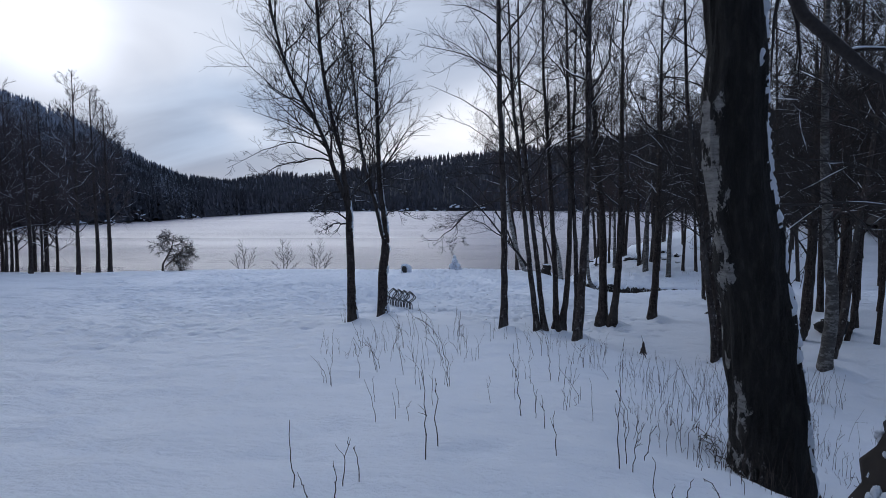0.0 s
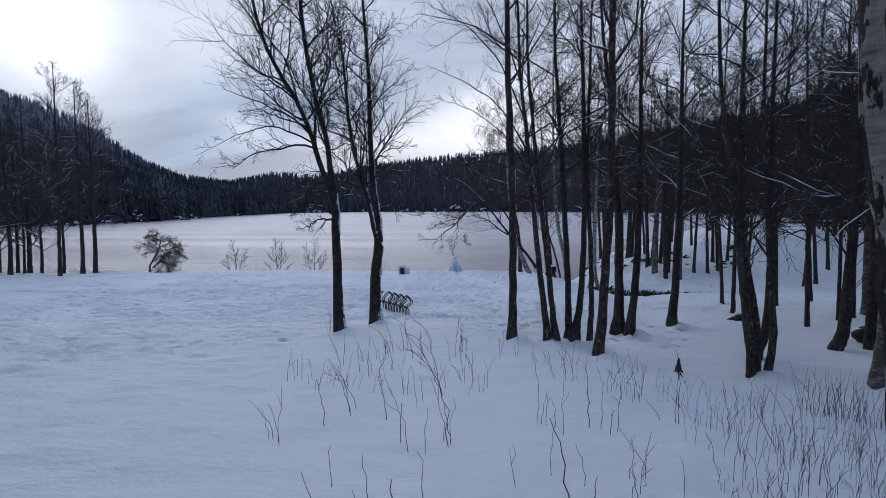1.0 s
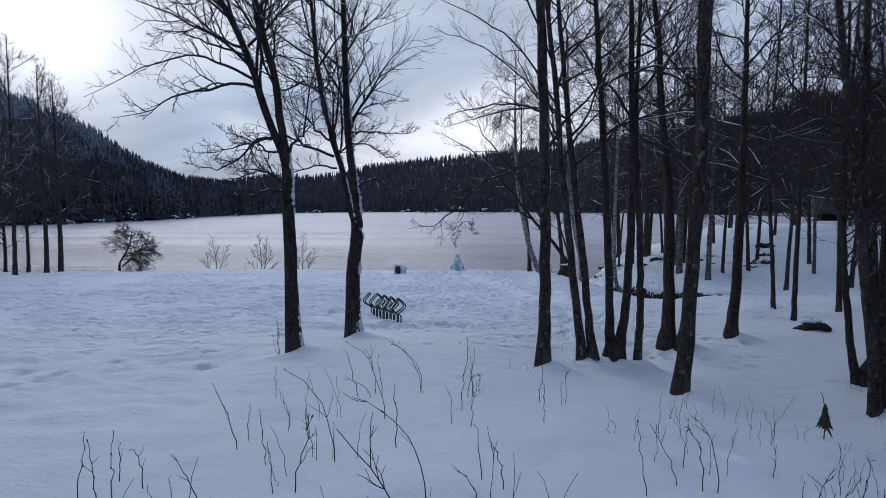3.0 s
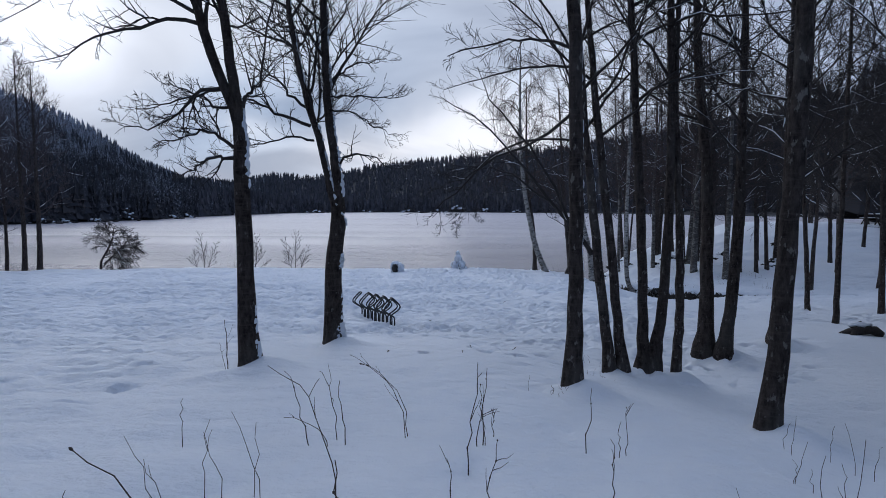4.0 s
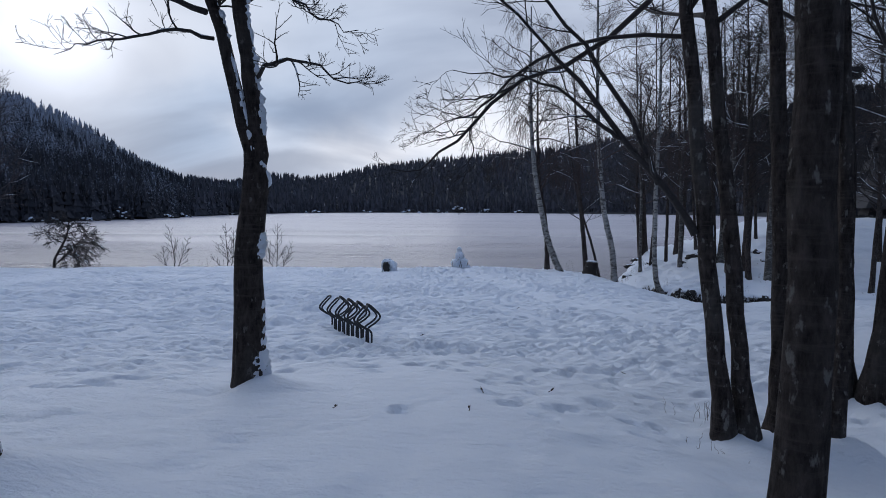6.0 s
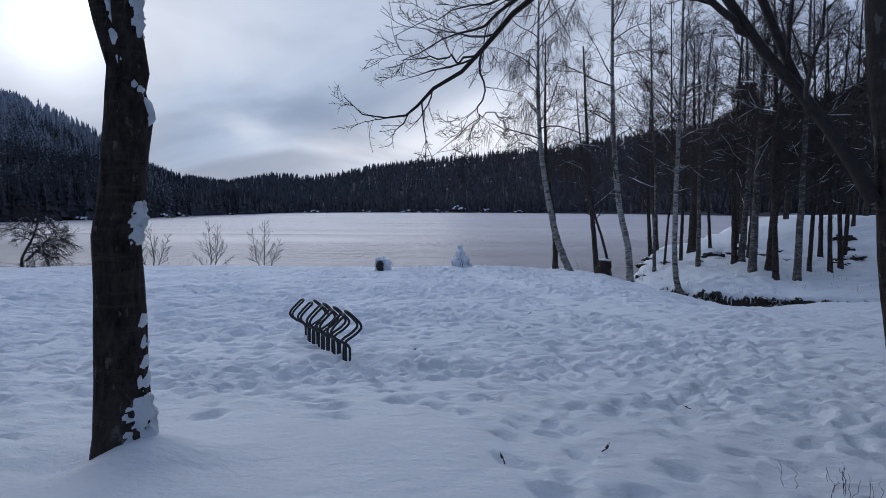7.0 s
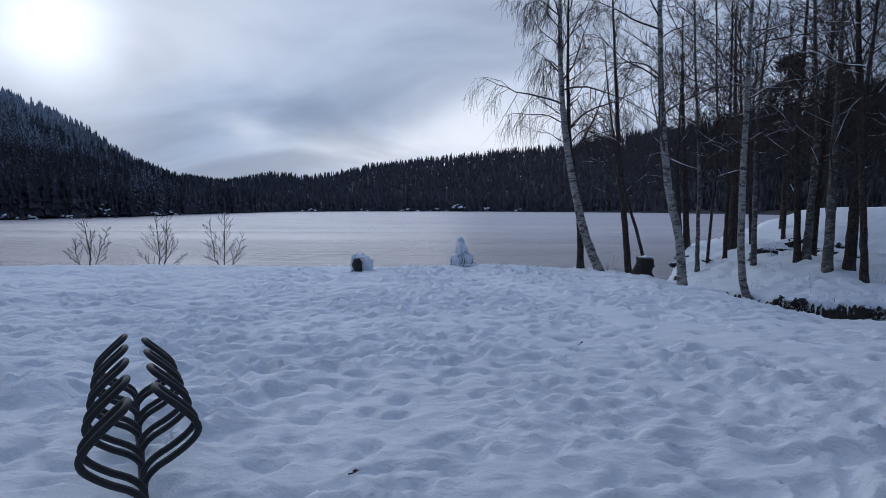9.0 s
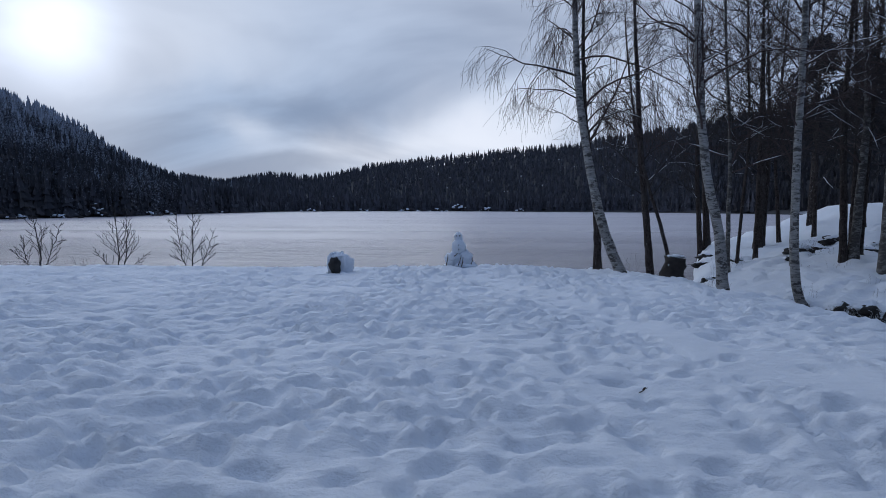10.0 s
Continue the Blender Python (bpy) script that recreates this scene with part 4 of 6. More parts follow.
bare_tree("alder_tree", at(2.78, 17.4), [stem([(-0.06, 0), (-0.2, 1.09), (-0.3, 1.9), (-0.42, 2.92), (-0.55, 4.0), (-0.66, 5.3), (-0.8, 6.3), (-0.86, 7.2), (-1.0, 10)], 0.083, 0.02), stem([(0.16, 0), (0.05, 0.85), (-0.07, 1.9), (-0.2, 2.9), (-0.38, 4.3), (-0.5, 5.5), (-0.6, 6.45), (-0.65, 7.2), (-0.7, 9.5)], 0.08, 0.02)],
          "pair of leaning grey alder stems on one root", bark=ALDER_PALE, seed=13, limbs=15, limb_from=0.35, limb_len=0.28, branches=9, twigs=6, flare=1.5, fine=0.8, stout=1.2,
          extra=[[(-0.38, 0, 1.85, 0.056), (-0.48, 0, 2.02, 0.054), (-0.7, 0, 2.25, 0.05), (-0.97, 0, 2.6, 0.044), (-1.36, 0, 3.07, 0.036), (-1.66, 0.05, 3.4, 0.03), (-1.96, 0.1, 3.78, 0.022), (-2.4, 0.1, 4.08, 0.013), (-2.8, 0.1, 4.32, 0.005)],
                 [(-0.6, 0.02, 4.3, 0.044), (-0.72, 0.8, 4.0, 0.04), (-1.29, 1.3, 3.66, 0.034), (-1.92, 1.4, 3.41, 0.028), (-2.29, 1.5, 3.06, 0.022), (-2.55, 1.5, 2.8, 0.017), (-2.85, 1.5, 2.63, 0.014), (-2.93, 1.5, 2.5, 0.011), (-3.21, 1.5, 2.49, 0.006), (-3.4, 1.5, 2.64, 0.003)],
                 [(-2.29, 1.5, 3.08, 0.015), (-2.39, 1.75, 2.97, 0.013), (-2.31, 1.9, 2.81, 0.012), (-2.34, 1.9, 2.67, 0.01), (-2.36, 1.9, 2.57, 0.009), (-2.5, 1.9, 2.43, 0.005), (-2.77, 1.9, 2.21, 0.0025)],
                 [(-2.36, 1.9, 2.58, 0.007), (-2.42, 1.9, 2.42, 0.006), (-2.46, 1.9, 2.25, 0.004), (-2.54, 1.9, 2.13, 0.0025)], [(-2.36, 1.9, 2.58, 0.007), (-2.23, 1.9, 2.59, 0.006), (-2.13, 1.9, 2.51, 0.004), (-2.0, 1.9, 2.36, 0.0025)],
                 [(-2.35, 1.5, 3.0, 0.014), (-2.52, 1.5, 2.9, 0.012), (-2.6, 1.5, 2.95, 0.01), (-2.74, 1.5, 2.96, 0.007), (-2.89, 1.5, 2.94, 0.005), (-3.05, 1.5, 2.8, 0.0025)], [(-1.9, 1.4, 3.45, 0.014), (-2.2, 1.3, 3.3, 0.011), (-2.55, 1.3, 3.25, 0.008), (-3.0, 1.3, 3.05, 0.0025)],
                 [(-1.05, 0, 2.7, 0.03), (-1.28, -0.1, 2.82, 0.026), (-1.64, -0.2, 3.08, 0.019), (-2.1, -0.3, 3.18, 0.012), (-2.6, -0.3, 3.24, 0.004)],
                 [(-0.73, 0, 2.3, 0.036), (-1.05, 0.15, 3.08, 0.03), (-1.42, 0.25, 3.6, 0.024), (-1.8, 0.3, 4.12, 0.016), (-2.05, 0.35, 4.4, 0.012), (-2.2, 0.4, 4.85, 0.005)],
                 [(-0.62, 0, 4.7, 0.036), (-0.9, 0, 4.78, 0.032), (-1.53, 0, 4.76, 0.023), (-2.12, 0, 4.6, 0.014), (-2.75, 0, 4.42, 0.005)],
                 [(-0.5, 0, 3.6, 0.03), (-1.3, 0.6, 3.75, 0.02), (-2.0, 1.0, 3.4, 0.012), (-2.35, 1.2, 3.12, 0.008), (-2.6, 1.25, 3.02, 0.006), (-2.95, 1.3, 2.88, 0.003)], [(-0.6, 0, 4.8, 0.03), (-1.3, 0.2, 5.9, 0.02), (-2.2, 0.3, 6.6, 0.012), (-3.2, 0.3, 7.0, 0.005)], [(-0.7, 0, 5.6, 0.03), (-1.4, -0.2, 7.0, 0.02), (-2.3, -0.3, 7.9, 0.012), (-3.1, -0.3, 8.3, 0.005)],
                 [(-0.55, 0, 4.2, 0.025), (-1.2, -0.4, 5.1, 0.018), (-2.0, -0.7, 5.7, 0.011), (-2.9, -0.8, 6.0, 0.005)], [(-0.85, 0, 6.6, 0.028), (-1.3, 0.2, 7.9, 0.018), (-1.9, 0.3, 9.0, 0.01), (-2.4, 0.3, 9.6, 0.005)]])
bare_tree("alder_tree", at(3.36, 17.5), [stem([(-0.05, 0), (-0.09, 0.8), (-0.13, 1.8), (-0.19, 2.7), (-0.29, 4.1), (-0.39, 5.5), (-0.48, 6.7), (-0.54, 7.5), (-0.6, 10.5)], 0.085, 0.02), stem([(0.06, 0), (0.12, 0.35), (0.19, 0.8), (0.26, 1.85), (0.28, 3.0), (0.25, 4.6), (0.2, 6.2), (0.14, 7.5), (0.05, 10.5)], 0.088, 0.02)],
          "dark forked alder with two stems from one stool", seed=14, limbs=16, limb_from=0.38, limb_len=0.25, flare=2.0, twigs=7, branches=9, fine=1.45)
bare_tree("alder_tree", at(3.85, 17.55), [stem([(0, 0), (0.02, 0.7), (0.01, 1.5), (-0.03, 2.5), (-0.09, 3.4), (-0.15, 5.0), (-0.1, 9)], 0.074, 0.02)], LABEL_ALDER, bark=ALDER_PALE, seed=15, limbs=12, limb_from=0.45, limb_len=0.24, twigs=7)
bare_tree("alder_tree", at(2.90, 12.95), [stem([(-0.01, 0), (0.05, 0.65), (0.09, 1.57), (0.13, 2.4), (0.14, 3.3), (0.15, 4.2), (0.14, 5.2), (0.1, 7.5), (0.05, 11)], 0.088, 0.03)], "straight alder with mottled grey bark", bark=ALDER_PALE, seed=16, limbs=20, limb_from=0.42, limb_len=0.24, twigs=7, branches=9, flare=1.35, fine=1.45)
bare_tree("alder_tree", at(5.30, 19.6), [stem([(-0.12, 0), (-0.11, 0.85), (-0.13, 1.9), (-0.19, 3.2), (-0.32, 4.5), (-0.44, 5.6), (-0.52, 6.8), (-0.72, 8.2), (-0.9, 10.5)], 0.14, 0.02), stem([(0.13, -0.3, 0), (0.22, -0.3, 0.8), (0.29, -0.3, 1.75), (0.31, -0.3, 2.8), (0.31, -0.3, 4.05), (0.31, -0.3, 5.5), (0.28, -0.3, 7.4), (0.25, -0.3, 10.5)], 0.115, 0.02)],
          "two dark alder stems spreading from a shared base", seed=17, limbs=22, limb_from=0.33, limb_len=0.28, flare=1.5, twigs=7, branches=9, fine=1.5)
bare_tree("alder_tree", at(7.21, 20.8), [stem([(0, 0), (0.07, 1.0), (0.1, 2.2), (0.13, 3.3), (0.13, 4.5), (0.12, 6), (0.1, 8), (0.1, 11)], 0.13, 0.02)], LABEL_ALDER, seed=18, limbs=30, limb_from=0.28, limb_len=0.28, twigs=7, branches=9, flare=1.4, fine=1.5)
bare_tree("alder_tree", at(7.06, 15.3), [stem([(-0.12, 0), (-0.17, 0.6), (-0.31, 1.56), (-0.43, 2.3), (-0.56, 3.25), (-0.74, 4.5), (-0.92, 5.7), (-1.06, 6.9), (-1.2, 10)], 0.09, 0.02), stem([(0.05, 0.1, 0), (0.02, 0.1, 0.95), (-0.16, 0.1, 2.0), (-0.33, 0.1, 2.8), (-0.43, 0.1, 4.1), (-0.47, 0.1, 5.3), (-0.5, 0.1, 6.5), (-0.5, 0.1, 10)], 0.09, 0.02), stem([(0.26, 0), (0.35, 0.95), (0.24, 2.0), (0.17, 3.0), (0.1, 4.1), (-0.05, 5.7), (-0.1, 9)], 0.085, 0.02)],
          "clump of three slim alder stems", bark=ALDER_PALE, seed=19, limbs=16, limb_from=0.26, limb_len=0.26, twigs=6, branches=8, fine=1.4)
bare_tree("birch_tree", at(9.44, 14.8), [stem([(0, 0), (0.1, 1.5), (-0.05, 3.0), (-0.3, 6), (-0.4, 11)], 0.16, 0.03)], "birch with flaking white bark and dark cracks", "birch", BIRCH_DARK, BIRCH_TWIG, 20, 16, 0.3, 0.27)
bare_tree("alder_tree", at(11.03, 18.7), [stem([(0, 0), (0.2, 0.6), (0.3, 2.5), (0.35, 6), (0.4, 11)], 0.17, 0.03)], LABEL_ALDER, seed=24, limbs=34, limb_from=0.22, limb_len=0.3, branches=9, twigs=5)
bare_tree("alder_tree", at(7.9, 17.0), [stem([(0, 0), (0.25, 0.8), (0.3, 2.5), (0.2, 6), (0.2, 10)], 0.11, 0.02), stem([(-0.1, 0), (-0.3, 1), (-0.5, 3), (-0.6, 7)], 0.07, 0.02)], LABEL_ALDER, seed=25, limbs=24, limb_from=0.26, limb_len=0.28, flare=1.6, twigs=5)
bare_tree("birch_tree", at(2.63, 4.75, -0.04), [stem([(0, 0), (-0.02, 0.4), (-0.1, 1.1), (-0.25, 1.98), (-0.37, 2.64), (-0.42, 3.74), (-0.45, 5), (-0.4, 8)], 0.285, 0.13)], "thick old birch trunk with peeling white patches and a snowy edge", "birch", BIRCH_OLD, TWIG, 26, 6, 0.75, 0.3, sides=44, flare=1.2, snow=1.0, trunk_snow=0.7, snow_side=-0.66, snow_wide=0.5, edge_snow=False,
          pads=[(0.02 + 0.33 * k, 0.42 + 0.33 * k, -0.62 + 0.04 * (k % 3), 0.16 + 0.03 * ((k * 5) % 3), 0.035) for k in range(8)],
          extra=[[(-0.43, -0.05, 4.8, 0.06), (-0.5, -0.5, 4.2, 0.055), (-0.25, -0.75, 3.44, 0.05), (0.27, -0.75, 3.06, 0.046), (0.9, -0.8, 2.6, 0.035), (1.6, -0.8, 2.0, 0.015)]])
bare_tree("alder_tree", at(10.55, 16.3), [stem([(0, 0), (0.25, 0.9), (0.5, 3.2), (0.9, 6.5), (1.1, 10)], 0.11, 0.02)], "leaning alder beside a pale birch", bark=ALDER_PALE, seed=27, limbs=18, limb_from=0.35, limb_len=0.27, twigs=5)
bare_tree("alder_tree", at(12.1, 18.9), [stem([(0, 0), (0, 3), (-0.1, 6.5), (-0.1, 11)], 0.12, 0.02)], LABEL_ALDER, seed=28, limbs=30, limb_from=0.25, limb_len=0.28, twigs=5)
bare_tree("alder_tree", at(12.5, 18.6), [stem([(0, 0), (0.2, 1), (0.1, 2.2), (0.3, 5), (0.3, 9)], 0.07, 0.02)], "thin crooked alder stem", seed=29, limbs=10, limb_from=0.35, limb_len=0.25, twigs=5)

LABEL_BIRCH = "slender white-barked birch by the water, leafless"
bare_tree("birch_tree", at(5.44, 40.1), [stem([(0, 0), (-0.55, 1.4), (-1.0, 3.3), (-1.3, 5.2), (-1.45, 7.5), (-1.5, 12)], 0.15, 0.03)], "leaning white birch with drooping twigs at the lake edge", "birch", BIRCH, BIRCH_TWIG, 31, 28, 0.28, 0.27, 9, 10, -0.2, fine=1.3, weep=True)
bare_tree("alder_tree", at(5.0, 41.0), [stem([(0, 0), (-0.1, 2), (-0.5, 5), (-0.6, 10)], 0.12, 0.02)], LABEL_ALDER, seed=32, limbs=22, limb_len=0.2, twigs=8, fine=1.35)
bare_tree("alder_tree", at(7.5, 43.6), [stem([(0, 0), (-0.2, 2), (-0.5, 5), (-0.9, 11)], 0.14, 0.03)], LABEL_ALDER, seed=33, limbs=22, limb_len=0.2, twigs=8, limb_from=0.22, fine=1.35)
bare_tree("alder_tree", at(8.0, 42.6), [stem([(0, 0), (-0.5, 2), (-1.2, 4.2), (-1.7, 7), (-1.9, 9)], 0.07, 0.02)], "thin leaning alder sapling at the shore", seed=34, limbs=14, limb_len=0.2, twigs=7, fine=1.35)
bare_tree("birch_tree", at(7.36, 37.8), [stem([(0, 0), (-0.15, 1.4), (-0.5, 2.9), (-0.75, 5), (-0.9, 8), (-1.0, 13)], 0.135, 0.03)], LABEL_BIRCH, "birch", BIRCH, BIRCH_TWIG, 35, 23, 0.3, 0.22, 9, 9, -0.2, fine=1.35)
bare_tree("birch_tree", at(9.26, 37.5), [stem([(0.25, 0), (-0.2, 0.7), (-0.35, 2.2), (-0.35, 4.5), (-0.3, 8), (-0.3, 13)], 0.115, 0.03)], "white birch with a curved foot on the stream bank", "birch", BIRCH, BIRCH_TWIG, 36, 22, 0.34, 0.2, 9, 9, -0.2, fine=1.35)
rng0 = random.Random(40)
for x, y, r, b in ((12.24, 43.3, 0.14, 1), (13.7, 41.05, 0.22, 1), (14.1, 43.58, 0.17, 0), (14.38, 43.48, 0.2, 1), (14.48, 41.07, 0.25, 0), (13.75, 39.2, 0.16, 0), (14.5, 39.0, 0.19, 1), (15.3, 44.6, 0.17, 0), (17.1, 41.0, 0.13, 0), (15.08, 51.3, 0.26, 0), (15.5, 51.8, 0.2, 0), (14.1, 54.6, 0.24, 0), (13.7, 54.4, 0.18, 0), (10.6, 44.6, 0.11, 1), (12.9, 47.2, 0.12, 0), (11.6, 46.0, 0.08, 0),
                   (16.6, 47.0, 0.13, 0), (18.2, 42.0, 0.14, 0), (19.4, 45.5, 0.15, 0), (21.5, 41.0, 0.13, 1), (23.0, 44.0, 0.14, 0), (25.5, 42.0, 0.15, 0), (17.4, 36.5, 0.13, 0), (21.0, 37.0, 0.15, 0), (27.0, 47.0, 0.14, 0), (24.0, 50.0, 0.13, 0), (29.5, 44.0, 0.16, 0), (31.0, 50.0, 0.15, 0), (20.5, 52.0, 0.13, 0), (17.0, 53.0, 0.13, 0),
                   (14.0, 20.5, 0.15, 0), (10.9, 24.5, 0.1, 0), (12.2, 22.0, 0.1, 0), (14.8, 22.3, 0.11, 0), (17.0, 23.5, 0.12, 0), (11.8, 27.3, 0.1, 0), (15.8, 27.8, 0.11, 0), (13.0, 18.0, 0.09, 0), (13.6, 26.5, 0.12, 0), (15.2, 19.0, 0.11, 0), (16.8, 25.5, 0.13, 0), (13.9, 23.0, 0.09, 0), (9.3, 12.2, 0.1, 0), (16.3, 41.2, 0.12, 0), (15.5, 24.0, 0.16, 1), (17.5, 21.0, 0.16, 0), (18.5, 27.0, 0.15, 0), (13.2, 15.0, 0.13, 0), (12.0, 11.0, 0.13, 1), (26.0, 36.0, 0.16, 0)):
    l1, l2 = rng0.uniform(-0.4, 0.3), rng0.uniform(-0.6, 0.5)
    bare_tree("birch_tree" if b else "alder_tree", at(x, y), [stem([(0, 0), (l1 * 0.4, 2), (l1, 5), (l1 + l2 * 0.5, 8), (l1 + l2, rng0.uniform(11, 13.5))], r * 0.8, 0.022)], "slim birch with pale banded bark on the snowy bank" if b else "slim dark bare tree on the snowy bank", "birch" if b else "tree",
              BIRCH_DARK if b else ALDER, BIRCH_TWIG if b else TWIG, rng0.randint(100, 9999), 24, 0.24, 0.23, 8, 6, 0.15, fine=2.35, sides=8, group="grove on the bank", snow=0.14)

for k in range(26):
    x, y = rng0.uniform(15.0, 44.0), rng0.uniform(33.0, 60.0)
    if k % 3 == 0:
        x, y = rng0.uniform(13.0, 30.0), rng0.uniform(8.0, 29.0)
    if float(near_height(x, y)) < 0.8 or float(creek_distance(np.array(x), np.array(y))) < 1.2:
        continue
    l1, l2 = rng0.uniform(-0.5, 0.4), rng0.uniform(-0.6, 0.5)
    bare_tree("alder_tree", at(x, y), [stem([(0, 0), (l1 * 0.4, 2), (l1, 5), (l1 + l2 * 0.5, 8), (l1 + l2, rng0.uniform(10, 14))], rng0.uniform(0.08, 0.17), 0.025)], "slim dark bare tree in the lakeside grove", "tree",
              ALDER, TWIG, rng0.randint(100, 9999), 20, 0.2, 0.25, 7, 4, 0.15, fine=2.7, sides=8, group="lakeside grove", snow=0.14)


def pine_tree(x, y, height, seed):
    """A pine with a bare stem and a ragged, layered crown."""
    rng = np.random.default_rng(seed)
    tree = thing("pine_tree", at(x, y), "dark green pine with a ragged crown behind the bank", "pine", "pines")
    t = Tubes()
    p = smooth_path([(0, 0, -0.2), (0.1, 0, height * 0.5), (0, 0.1, height * 0.95)], 12)
    t.add(p, np.linspace(0.2, 0.04, 12), 9, 0.1, rng)
    t.mesh("trunk", ALDER_PALE, tree)
    c = Tubes()
    V, F, n = [], [], 0
    for k in range(46):
        z = height * rng.uniform(0.38, 0.98)
        reach = (1.05 - z / height) * height * 0.36 * rng.uniform(0.5, 1.2) + 0.25
        a = rng.random() * 6.28
        b = arc((0, 0, z), (math.cos(a), math.sin(a), 0.15), reach, 5, rng, 0.15, 0.1)
        c.add(b, np.linspace(0.03, 0.008, 5), 4)
        for q in range(60):
            f = rng.uniform(0.35, 1.0) * 4
            i = min(3, int(f))
            o = b[i] + (b[i + 1] - b[i]) * (f - i) + rng.normal(0, 0.16, 3) * (1, 1, 0.5)
            d = rng.normal(0, 1, 3)
            d = d / np.linalg.norm(d) * rng.uniform(0.12, 0.26)
            w = np.cross(d, rng.normal(0, 1, 3))
            w = w / np.linalg.norm(w) * 0.05
            V += [o - d - w, o - d + w, o + d]
            F.append((n, n + 1, n + 2))
            n += 3
    c.mesh("branch", TWIG, tree)["kind"] = "stuff"
    mesh_object("foliage", np.array(V), F, PINE_DEEP, False, tree)["kind"] = "stuff"


for i, (x, y, h) in enumerate(((20.3, 56.0, 10.0), (24.5, 58.0, 9.0), (29.5, 57.0, 11.0), (36.0, 58.0, 10.0))):
    pine_tree(x, y, h, 80 + i)


def shade_woods():
    """Added spruces, mostly out of view, that block sky light behind and beside the meadow."""
    rng = np.random.default_rng(55)
    V, F, n, sides = [], [], 0, 7
    ang = np.arange(sides) * 2 * math.pi / sides
    for k in range(900):
        x, y = rng.uniform(-65, 65), rng.uniform(-55, 24)
        if k >= 520:
            x, y = rng.uniform(35, 68), rng.uniform(6, 64)
            if float(near_height(x, y)) < 0.8:
                continue
        elif y > -9 and not (-40 < x < min(-11.0, -0.8 * y - 6.0)) and (abs(x) < 26 or (x > 0 and y > 10) or abs(x) > 60):
            continue
        z = float(near_height(x, y))
        H = rng.uniform(16, 26) if k < 520 else rng.uniform(8, 15)
        W = H * rng.uniform(0.15, 0.22)
        for q in range(5):
            b = 0.08 + 0.84 * q / 5
            rad = W * (1 - b) ** 0.8 * (1 + 0.5 * (rng.random(sides) - 0.5))
            a = ang + rng.random() * 6
            V.append(np.stack([x + rad * np.cos(a), y + rad * np.sin(a), z + H * (b + 0.06 * (rng.random(sides) - 0.5))], 1))
            V.append([[x, y, z + H * min(1.0, b + 0.36)]])
            F += [(n + i, n + (i + 1) % sides, n + sides) for i in range(sides)]
            n += sides + 1
    tagged(mesh_object("shade_spruces", np.concatenate(V), F, SPRUCE, False), "added dark spruces round the meadow, mostly unseen, shading the snow", "forest", kind="stuff")


shade_woods()


def snowy_shrub(u, width, height, seed):
    """Low growth on the far shore, bowed under fresh snow."""
    rng = random.Random(seed)
    d = float(np.interp(u, SHORE_U, SHORE_D)) - 0.3
    e = thing("snowy_shrub", (u * d, 15 + d, 0.3), "low snow-laden shrubs on the far lake shore", "shrub", "far shore shrubs")
    for name, mat, count, size in (("crown", TWIG, 9, 1.0), ("snow", SNOW, 12, 0.62)):
        bm = bmesh.new()
        for _ in range(count):
            x = rng.gauss(0, 0.3) * width
            top = height * max(0.12, 1 - (2.2 * x / width) ** 2) * rng.uniform(0.3, 1.0)
            k = size * rng.uniform(0.06, 0.15) * width
            lump(bm, (x, rng.uniform(-0.6, 0.0) * (1.4 if mat is SNOW else 1.0), top * (0.72 if mat is TWIG else 0.85)), (k, k * 0.7, min(k * 0.5, height * 0.3)), rng, 0.6, 6)
        tagged(part(name, bm, mat, e), kind="stuff")


for i, (u, width, height) in enumerate(((-0.69, 7.0, 1.3), (-0.655, 4.0, 1.1), (-0.6, 5.0, 1.0), (-0.545, 6.0, 4.2), (-0.47, 7.0, 1.5), (-0.44, 7.0, 1.7), (-0.36, 6.0, 1.2), (-0.22, 10.0, 2.2), (-0.13, 9.0, 2.0), (-0.06, 12.0, 2.4), (0.022, 13.0, 5.0), (0.066, 10.0, 3.0), (-0.015, 8.0, 2.2), (0.12, 9.0, 2.0))):
    snowy_shrub(u, width, height, 90 + i)

